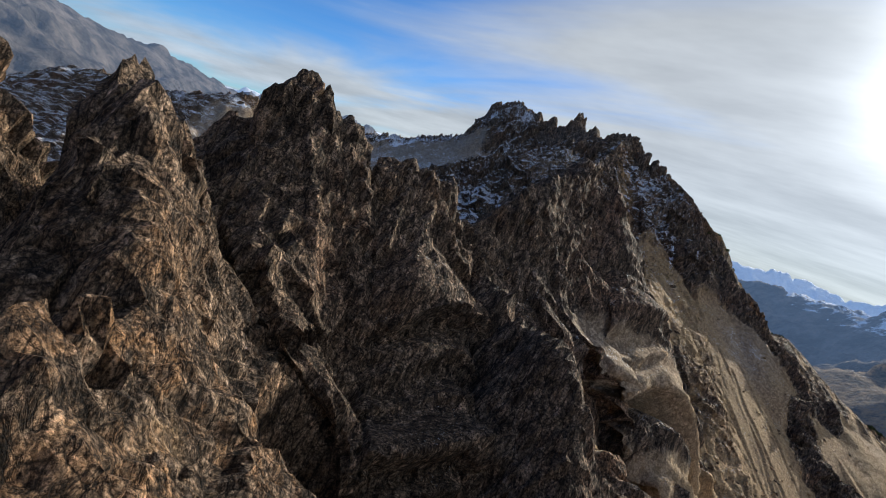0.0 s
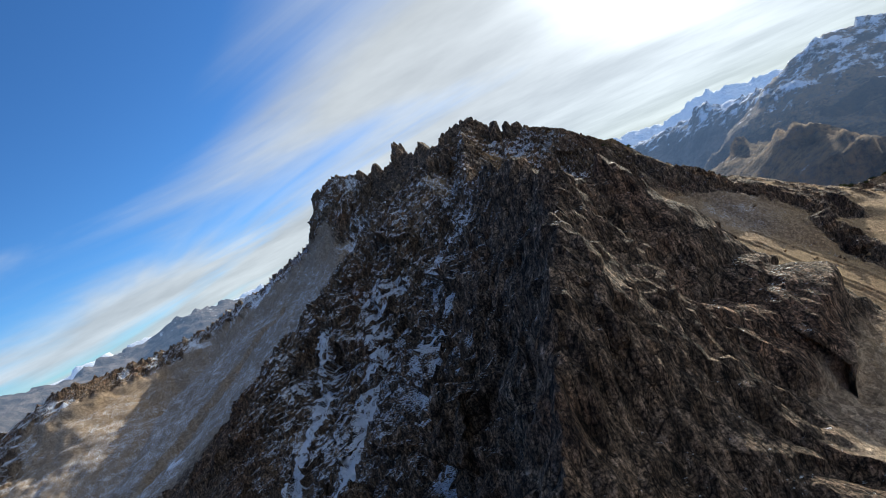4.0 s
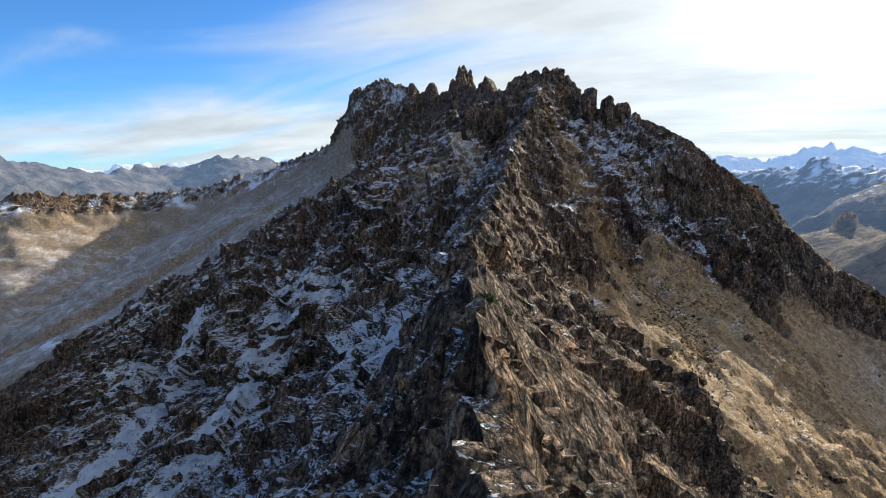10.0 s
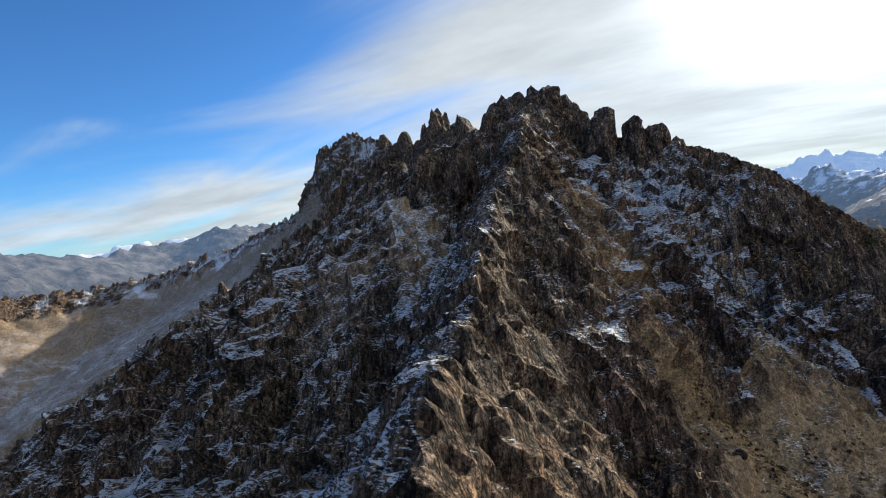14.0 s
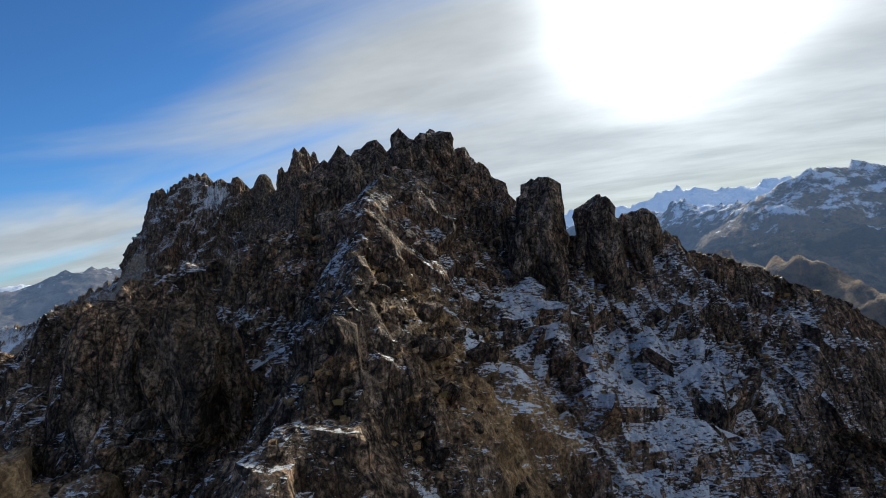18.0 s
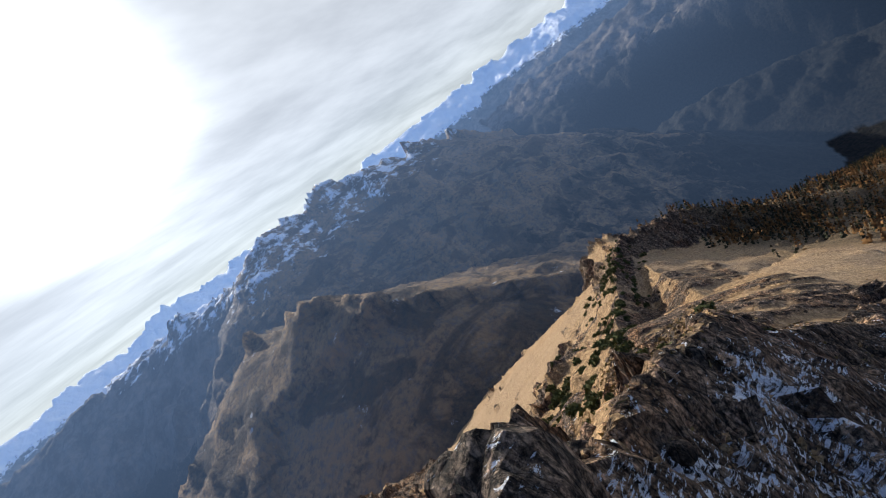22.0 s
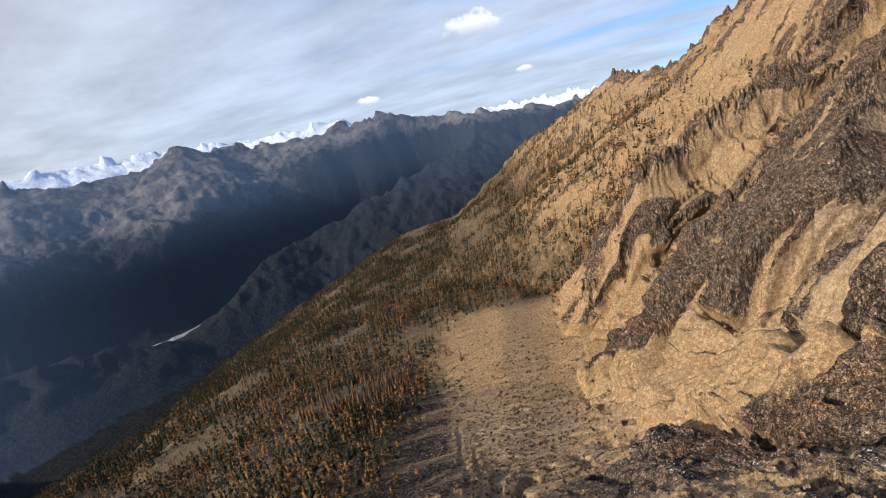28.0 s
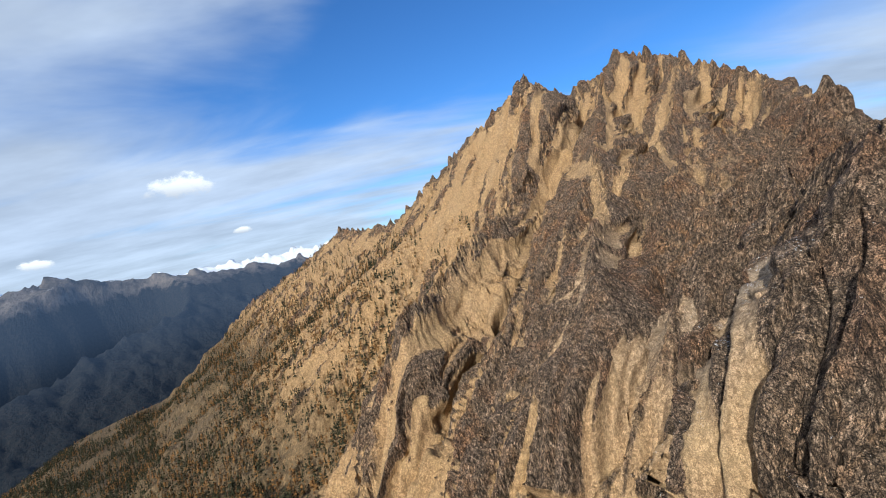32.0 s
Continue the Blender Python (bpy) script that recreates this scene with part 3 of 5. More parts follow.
def relief(X, Y, near=True):
    """The finished ground on a grid: places, and the shares of scree, snow, rust, wood and warm soil."""
    # crests wander a little, more so on the big mountain
    loose = 1.2 + 7.0 * step(-Y, -30, 60) + 5.0 * step(Y, 330, 420) + 4.0 * step(X, 190, 260)
    WX = X + loose * fractal(X / 34, Y / 34, X * 0, 3, 201) + 0.1 * loose * value_noise(X / 7, Y / 7, X * 0, 205)
    WY = Y + loose * fractal(X / 34, Y / 34, X * 0 + 5, 3, 211) + 0.1 * loose * value_noise(X / 7, Y / 7, X * 0, 215)
    H, D, e = large_form(WX, WY)
    gy, gx = np.gradient(H)
    gx, gy = gx / np.gradient(X, axis=1), gy / np.gradient(Y, axis=0)
    steep = np.minimum(np.sqrt(gx * gx + gy * gy), 2.5)
    nx, ny = -gx / (steep + 1e-3), -gy / (steep + 1e-3)
    top = np.exp(-(D / 9.0) ** 2) * step(e, 0.6, 1.0)
    flank = step(Y, 110, 150) * step(-Y, -330, -300) * step(X, -75, -40) * step(-X, -110, -60) * step(e, 0.7, 1.0)
    cliff = np.maximum(np.maximum(step(steep, 0.62, 1.0), top), 0.55 * flank)
    ochre = step(X, 126, 142) * step(Y - np.interp(X, [130, 137, 144, 155, 165, 171, 174, 180, 200, 215], [284, 280, 276, 272, 269, 267, 258, 247, 231, 219]), -2, 2) * step(-X, -420, -300)
    u, v = 0.69 * (X - 215) - 0.72 * (Y - 250), 0.72 * (X - 215) + 0.69 * (Y - 250)
    reef = np.maximum(*[np.exp(-(along_path(WX, WY, line) / 7.5) ** 4) for line in REEF])
    talus = step(X, -330, -230) * step(-X, -60, -10) * step(Y, 325, 370) * step(-Y, -720, -660) * step(D, 10, 40)
    saddle = np.exp(-((X - 58) / 15) ** 2 - ((Y - 272) / 13) ** 2)
    beyond = (Y + 180) - 0.413 * (X + 98)
    lee = step(-beyond, 8, 34) * step(X, -170, -110) * step(D, 12, 34)
    apron = np.exp(-((X - 102) / 15) ** 2 - ((Y - 280) / 11) ** 2)
    cliff = np.maximum(cliff, 0.8 * step(-X, 110, 190) * step(Y, 360, 440) * step(e, 0.3, 0.8))
    outcrop = step(fractal(X / 26, Y / 26, X * 0, 4, 631), 0.02, 0.22) * step(-X, -90, -50) * step(Y, 262, 300)
    cliff = np.maximum(cliff, 0.75 * outcrop)
    hollow = step(X, 138, 158) * step(-X, -330, -260) * step(-Y, -252, -236) * step(Y, -200, -140)
    grassy = np.exp(-((X - 115) / 30) ** 4 - ((Y - 226) / 28) ** 4)
    cliff = cliff * (1 - 0.75 * grassy) * (1 - 0.97 * hollow) * (1 - 0.85 * ochre) * (1 - 0.5 * apron) * (1 - 0.92 * talus) * (1 - 0.5 * saddle) * (1 - 0.6 * lee)
    north = step(Y, 294, 308) * step(X, 104, 122) * step(-X, -420, -320) * step(-Y, -520, -440)
    cliff = np.maximum(np.maximum(cliff, 0.9 * reef), 0.8 * north * step(fractal(X / 15, Y / 24, X * 0, 4, 691, 0.6), -0.12, 0.16))
    wild = (0.07 + 0.93 * cliff) * (1 - 0.6 * np.exp(-((X - 170) / 20) ** 2 - ((Y - 250) / 20) ** 2))
    crown = np.exp(-((X - 114) / 24) ** 2 - ((Y - 284) / 15) ** 2)
    back = step(-Y, -30, 60)
    ribbed = np.maximum(back, step(X - np.interp(Y, [-12, 4, 20, 33, 44, 57, 69, 80, 89, 101, 125, 152], [-60, -30, -17, -18, -28, -25, -20, -2, 8, 22, 31, 40]), 8, 24) * step(-Y, -165, -120))
    # ribs and gullies that run down the slope
    across, along = Y * 0.94 - X * 0.34, X * 0.94 + Y * 0.34
    rib = fractal(X / 22, Y / 22, H / 95, 4, 11, 0.55, True)
    bend = 9 * fractal(X / 70, Y / 70, X * 0, 3, 23) + 3.0 * value_noise(X / 16, Y / 16, H / 30, 25)
    down = fractal((across + bend) / 30, along / 240, X * 0, 3, 21, 0.62, True)
    thread = fractal((across + bend) / 8, along / 95, X * 0 + 9, 3, 27, 0.6, True)
    flute = fractal((across + 0.6 * bend) / 2.9, along / 30, X * 0 + 4, 2, 29, 0.6, True)
    cut = 0.5 * down + 0.8 * thread
    deep, shallow, rim = np.quantile(cut[::9, ::9], (0.24, 0.38, 0.54))
    rib = rib * (1 - 0.85 * ribbed) + ribbed * (0.75 * np.tanh(4.0 * (cut - shallow)) + 0.45 * down + 0.32 * flute)
    furrow = step(-cut, -rim, -shallow)
    busy = wild > 0.12

    def on_rock(sx, sz, seed):
        n = np.zeros(X.shape, np.float32)
        n[busy] = facets(X[busy] / sx, Y[busy] / sx, (H / sz)[busy], seed)
        return n

    mass = on_rock(15.0, 46, 61)
    slab = on_rock(3.2, 27, 31) + 0.35 * fractal(X / 3, Y / 3, H / 10, 2, 37, 0.5, True)
    block = on_rock(9.0, 42, 51)
    chip = on_rock(1.6, 6.5, 71)
    soft = fractal(X / 30, Y / 30, H / 60, 4, 91)
    big = step(D, 2.0, 26.0)
    out = wild * (rib * (4.6 + 5.5 * ribbed) * (0.2 + big) + (1 - 0.75 * ribbed) * (slab * 2.2 * (0.5 + 0.5 * big) + block * 5.5 * (0.35 + 0.65 * big) + mass * 7.0 * big + chip * 0.8)) + soft * (0.5 + 1.6 * (1 - cliff) + 2.0 * step(-X, -70, -30) * step(Y, 280, 330)) * (0.3 + big) * (1 - 0.65 * hollow)
    push = out / np.sqrt(1 + steep * steep)
    PX, PY, PZ = X + nx * push * steep * 0.9, Y + ny * push * steep * 0.9, H + push + (1 - wild) * slab * 0.4
    # the sunny spur is furrowed down its fall and studded with small outcrops
    spur_side = np.maximum(ochre * step(X, 160, 185), north)
    knobs = step(fractal(X / 8, Y / 20, X * 0, 4, 671, 0.62), -0.06, 0.2) * spur_side
    PZ = PZ + spur_side * (1.1 * fractal(X / 9, Y / 60, X * 0, 3, 681, 0.6, True)) + knobs * 1.5
    # blocky teeth along the crests
    teeth = np.exp(-(D / 5.0) ** 2) * step(e, 0.6, 1.0) * (0.5 + 1.2 * back + 0.6 * step(Y, 380, 480) - 0.5 * step(Y, 245, 270) * step(-Y, -330, -310) * step(X, 60, 80)) * (1 - 0.7 * ochre)
    PZ = PZ + teeth * (np.clip(facets(X / 4.2, Y / 4.2, X * 0, 5), -0.3, 0.35) * 7.0 + fractal(X / 2.0, Y / 2.0, X * 0, 3, 7, 0.5, True) * 0.9)
    east = step(nx * 0.77 + ny * 0.64, -0.35, 0.45)
    sunny = ochre
    # west bowl: bare rock, with its shade put in as less scree and snow
    shade = step(-X, 25, 70) * step(-Y, -430, -330) * step(Y, 20, 60)
    chute = np.zeros(X.shape, np.float32)
    for i, (half, depth, line) in enumerate(CHUTES):
        d = along_path(X + 1.2 * soft, Y + 1.2 * slab, line)
        fill = np.exp(-(d / half) ** 4)
        chute = np.maximum(chute, fill * (1.0 if i in (1, 2) else 0.62))
        PZ = PZ - depth * np.exp(-(d / (half * 1.5)) ** 2) * (1 - 0.3 * fill)
    gully = step(-rib, -0.25, 0.35)
    run = run_at(X + 0.5 * slab, Y + 0.5 * chip)
    low, high = np.quantile(RUNS, (0.66, 0.88))
    faint = step(run, *np.quantile(RUNS, (0.18, 0.5)))
    run = step(run + 0.10 * thread, low, high)
    gritty = np.zeros(X.shape, np.float32)
    for half, line in COULOIRS:
        d = along_path(X + 3.0 * soft + 0.8 * slab, Y + 3.0 * soft + 0.8 * thread, line)
        gritty = np.maximum(gritty, np.exp(-(d / (half * (1 + 0.4 * thread))) ** 4))
    PZ = PZ - 4.0 * gritty * ribbed
    # channels with banks on either side, cut by wet debris
    for i, line in enumerate(FLOWS):
        d = along_path(X + 4.0 * fractal(X / 30, Y / 30, X * 0, 3, 641 + i) + 0.5 * chip, Y, line)
        PZ = PZ - 0.6 * np.exp(-(d / 0.9) ** 2) + 0.3 * np.exp(-((d - 2.0) / 0.8) ** 2)
    fan = step(-e, -0.9, -0.3) * step(X, 90, 130)
    PZ = PZ + fan * 0.25 * fractal(across / 5, along / 90, X * 0, 3, 651, 0.6, True)
    bare = 0.08 + 0.88 * np.maximum(np.maximum(0.55 * run, gritty), 0.85 * furrow) + 0.12 * step(-steep, -0.9, -0.6)
    bare = bare * (1 - 0.75 * np.maximum(step(Y, 96, 122), step(Y, 8, 26) * step(-X, -44, -28)) * (1 - gritty))
    bare = np.maximum(bare, lee * (0.84 - 0.7 * step(fractal((across + bend) / 11, along / 40, X * 0 + 2, 4, 661, 0.6), -0.06, 0.16)))
    PZ = PZ - 3.0 * ribbed * run * step(steep, 0.35, 0.6)
    scree = 0.98 - 0.80 * cliff + gully * (0.22 + 0.38 * back) - 0.12 * step(rib, 0.2, 0.6) - 0.10 * (1 - east) - 0.15 * top + 0.06 * sunny - 0.5 * shade + 0.12 * apron
    south = step(-Y, 230, 330)
    ledge = np.exp(-((X + 13) / 9) ** 2 - ((Y - 31) / 9) ** 2)
    dirt = np.exp(-((X - 96) / 13) ** 2 - ((Y - 262) / 11) ** 2)
    scree = scree + 0.4 * ledge + 0.45 * dirt + 0.6 * talus + 0.12 * saddle
    scree = scree * (1 - ribbed) + ribbed * np.maximum(bare + 0.08 * south - 0.35 * top, step(-e, -0.95, -0.5))
    scree = scree * (1 - 0.9 * reef) * (1 - 0.75 * knobs)
    region = step(Y, 70, 190) * step(-X, -250, -170) * (1 - step(-X, 10, 40) * step(-Y, -260, -160))
    snow = (1.3 - 1.15 * east) * (0.5 + 0.5 * gully) * region + 0.2 * np.exp(-((X - 106) / 22) ** 2 - ((Y - 242) / 20) ** 2)
    snow = snow + 0.25 * np.exp(-((X - 112) / 34) ** 2 - ((Y - 270) / 26) ** 2) + 0.6 * np.exp(-((X - 174) / 22) ** 2 - ((Y - 234) / 26) ** 2) + 0.4 * np.exp(-((X - 133) / 14) ** 2 - ((Y - 279) / 8) ** 2) + 0.5 * np.exp(-((X - 155) / 15) ** 2 - ((Y - 264) / 9) ** 2) + 0.3 * apron
    snow = snow * (1 - 0.72 * step(X, 78, 96) * (1 - np.exp(-((X - 112) / 34) ** 2 - ((Y - 274) / 22) ** 2))) * (1 - 0.85 * ochre)
    snow = np.clip(np.maximum(snow, 0.22 * step(Y, 40, 90) * step(-X, -250, -170)), 0, 1)
    snow = snow * (1 - 0.45 * np.exp(-((X - 98) / 17) ** 2 - ((Y - 266) / 15) ** 2))
    dusted = np.exp(-((X - 178) / 20) ** 2 - ((Y - 225) / 17) ** 2)
    snow = np.maximum(np.maximum(snow * (1 - 0.8 * shade) * (1 - 0.75 * talus), 1.25 * chute), np.maximum(0.52 * dusted, np.maximum(0.43 * talus, 0.34 * grassy)))
    rust = np.clip(0.6 * apron + 0.4 * crown + 0.55 * ledge + 0.3 * dirt + east * 0.55 * step(-steep, -2.2, -1.0) + 0.18 * back + 0.5 * sunny, 0, 1)
    wood = np.maximum(step(X, 225, 262) * step(-PZ, 66, 105) * (1 - step(v, -8, 4) * step(-u, -135, -105)), step(-Y, 120, 200) * step(-PZ, 95, 170)) * step(-Y, -205, -170)
    pale = np.maximum(0.4 * crown, 0.4 * ribbed * faint)
    warm = np.clip(-0.35 * step(-e, -0.9, -0.4) * step(-Y, -120, 20) - 0.6 * dusted - 0.25 * step(v, -8, 4) * step(u, 0, 20) * step(-u, -135, -105) + 0.25 + 0.75 * step(X, 20, 100) + 0.6 * step(-Y, -40, 40), 0, 1)
    return PX, PY, PZ, scree, snow, rust, wood, warm, pale


def build_mountain():
    xs = spacing([(-760, -300, 9, 4), (-300, -90, 3, 1.4), (-90, -30, 1.2, 0.7), (-30, 175, 0.62, 0.62), (175, 300, 0.8, 1.6), (300, 560, 2, 4), (560, 900, 5, 9)])
    ys = spacing([(-1000, -420, 9, 5), (-420, -150, 3, 1.6), (-150, 20, 1.4, 0.8), (20, 310, 0.62, 0.62), (310, 380, 0.8, 1.8), (380, 700, 2, 3), (700, 950, 4, 9)])
    X, Y = np.meshgrid(xs.astype(np.float32), ys.astype(np.float32))
    PX, PY, PZ, scree, snow, rust, wood, warm, pale = relief(X, Y)
    me = mesh_from("ground", np.stack([PX, PY, PZ], -1).reshape(-1, 3), grid_faces(len(xs), len(ys)), (("scree", scree), ("snow", snow), ("rust", rust), ("wood", wood), ("warm", warm), ("pale", pale)), smooth=(0.25 * (scree[:-1, :-1] + scree[1:, :-1] + scree[:-1, 1:] + scree[1:, 1:]) > 0.6).ravel())
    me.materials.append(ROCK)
    ob = tagged(new("ground", me), "dark craggy mountain ridge with ochre scree and thin snow", "mountain", kind="structure")
    return ob, xs, ys, PZ


ground, GRID_X, GRID_Y, GRID_Z = build_mountain()


def ground_height(x, y):
    """Height of the ground at places x, y."""
    x, y = np.atleast_1d(np.asarray(x, float)), np.atleast_1d(np.asarray(y, float))
    i, j = np.clip(np.searchsorted(GRID_X, x) - 1, 0, len(GRID_X) - 2), np.clip(np.searchsorted(GRID_Y, y) - 1, 0, len(GRID_Y) - 2)
    u, v = (x - GRID_X[i]) / (GRID_X[i + 1] - GRID_X[i]), (y - GRID_Y[j]) / (GRID_Y[j + 1] - GRID_Y[j])
    return (GRID_Z[j, i] * (1 - u) + GRID_Z[j, i + 1] * u) * (1 - v) + (GRID_Z[j + 1, i] * (1 - u) + GRID_Z[j + 1, i + 1] * u) * v


# ---- the far country ----
def far_material():
    mat = bpy.data.materials.new("distant_range")
    mat.use_nodes = True
    node, plug, calc, ramp, mix, noise_at = graph(mat.node_tree)
    where = node("NewGeometry")
    place = where.outputs["Position"]
    up = node("SeparateXYZ", Vector=where.outputs["Normal"]).outputs[2]
    snow = node("Attribute", attribute_name="snow").outputs["Fac"]
    wood = node("Attribute", attribute_name="wood").outputs["Fac"]
    brown = node("Attribute", attribute_name="brown").outputs["Fac"]
    air = node("Attribute", attribute_name="air").outputs["Fac"]
    bed = node("Attribute", attribute_name="bed").outputs["Fac"]
    mid = noise_at(place, 0.012, 8, 0.65, (1, 1, 0.5))
    fine = noise_at(place, 0.07, 6, 0.7)
    rock = mix(ramp(mid, 0.35, 0.65), (0.05, 0.045, 0.042), (0.17, 0.145, 0.125))
    rock = mix(calc("MULTIPLY", brown, ramp(fine, 0.3, 0.6)), rock, (0.26, 0.175, 0.095))
    # dark needles, near-black because the valley's shade is put into their colour too
    trees = mix(ramp(fine, 0.35, 0.65), (0.007, 0.010, 0.013), (0.022, 0.021, 0.020))
    bands = ramp(noise_at(place, 0.006, 7, 0.62, (1, 1, 2.5), 0.8), 0.46, 0.58)
    rock = mix(calc("MULTIPLY", bands, calc("ADD", calc("MULTIPLY", brown, 0.5), 0.25)), rock, (0.045, 0.04, 0.034))
    lot = calc("ADD", wood, calc("MULTIPLY", calc("SUBTRACT", mid, 0.5), 1.4))
    colour = mix(ramp(lot, 0.40, 0.60), rock, trees)
    lie = calc("ADD", calc("ADD", snow, calc("MULTIPLY", up, 0.25)), calc("MULTIPLY", calc("SUBTRACT", noise_at(place, 0.02, 8, 0.7), 0.5), 1.3))
    colour = mix(ramp(lie, 0.66, 0.82), colour, (0.78, 0.80, 0.84))
    gravel = mix(ramp(fine, 0.3, 0.7), (0.30, 0.28, 0.25), (0.52, 0.50, 0.46))
    colour = mix(ramp(calc("ADD", bed, calc("MULTIPLY", calc("SUBTRACT", fine, 0.5), 0.5)), 0.45, 0.6), colour, gravel)
    bump = node("Bump", Strength=1.0, Distance=22.0, Height=calc("ADD", mid, calc("MULTIPLY", fine, 0.3)))
    bsdf = node("BsdfPrincipled", Roughness=0.95, Normal=bump)
    plug(bsdf.inputs["Base Color"], colour)
    bsdf.inputs["Specular IOR Level"].default_value = 0.1
    # haze, painted on as a blue glow of the ranges' own surfaces
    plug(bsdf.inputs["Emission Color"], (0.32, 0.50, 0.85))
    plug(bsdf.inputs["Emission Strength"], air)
    node("OutputMaterial", Surface=bsdf)
    return mat


MIDDLE = (150.0, 230.0, 25.0)
# ranges round the view: bearing, distance, elevation of the skyline in degrees
RANGES = [
    ("rocky", 0.75, 60, [(30, 2900, -2.5), (38, 2700, -1.2), (46, 2500, -0.6), (51, 2250, -0.4), (55, 2050, -0.8), (59, 1900, 1.0), (60.5, 1880, 2.0), (62.5, 1880, 1.5), (66, 1880, 0.7), (70, 1900, 0.6), (74, 1920, 0.8), (79, 1980, -0.6), (84, 2050, -2.2), (90, 2150, -6.0), (95, 2300, -9.0)]),
    ("spur", 0.6, 100, [(52, 1250, -6.5), (57, 1050, -8.0), (62, 900, -10.5), (66, 800, -14.0), (70, 760, -17.0)]),
    ("snowy", 0.6, 0, [(28, 4400, 0.2), (36, 4300, 0.1), (41, 4400, 0.5), (45, 4300, -0.2), (50, 4400, 0.8), (54, 4350, 0.3), (60, 4400, 0.5), (70, 4400, 0.2), (82, 4400, 0.5), (94, 4450, 0.4), (103, 4400, 0.9), (109, 4450, 0.5), (116, 4400, 0.4), (121, 4450, 0.7), (128, 4450, 0.1), (136, 4500, 0.2), (150, 4500, 0.3), (157, 4400, 0.6), (162, 4450, 0.6)]),
    ("wall", 0.62, 120, [(88, 3900, -4.5), (96, 3800, -3.5), (104, 3700, -3.4), (112, 3700, -2.6), (118, 3800, -1.6), (124, 3900, -1.2), (130, 3900, -0.4), (135, 3800, -1.5), (141, 3850, -0.8), (144.5, 3850, 0.75), (147, 3900, -0.4), (152, 3950, -0.5), (158, 3900, -0.2), (163, 3850, 0.2), (166.3, 3850, 0.6), (172, 3850, 0.3), (176, 3900, -0.6), (181, 3950, -0.8), (186, 4000, -1.2), (195, 4100, -1.0)]),
    ("fronting", 0.55, 200, [(100, 3300, -9.0), (108, 3200, -7.0), (118, 3150, -5.8), (126.5, 3100, -5.6), (131, 3150, -7.5), (137, 3250, -10.0), (143, 3400, -11.0), (152, 3700, -7.0)]),
    ("southern", 0.5, 0, [(168, 4350, -0.5), (178, 4350, -0.4), (186, 4350, -0.2), (191, 4350, -0.1), (196, 4350, 0.0), (240, 4300, 0.4), (270, 4000, 1.0), (298, 3300, 3.0)]),
    ("western", 0.55, 100, [(-62, 2900, 4.0), (-50, 2900, 3.6), (-47, 2950, 2.9), (-42, 3000, 1.8), (-37, 3100, 1.1), (-33, 3200, 0.8), (-28, 3500, -0.1), (-24, 3900, 0.2), (-20, 4000, 0.6), (-16, 3950, 1.5), (-13, 4000, 0.9), (-10, 4200, 0.5)]),
    ("northern", 0.5, 0, [(-30, 4450, 0.0), (-12, 4450, 0.8), (-8, 4450, 0.9), (-3, 4450, 0.6), (6, 4450, 0.9), (16, 4400, 0.4), (28, 4400, 0.2)])]
STREAM = [(104, 2900), (114.6, 2750), (126, 2600), (137, 2560), (145, 2820), (150.7, 3080), (156, 3150), (162.3, 3300), (172, 3600)]


def from_middle(bearing, distance, elevation=0.0):
    a = radians(bearing)
    return MIDDLE[0] + distance * math.sin(a), MIDDLE[1] + distance * math.cos(a), MIDDLE[2] + distance * math.tan(radians(elevation))


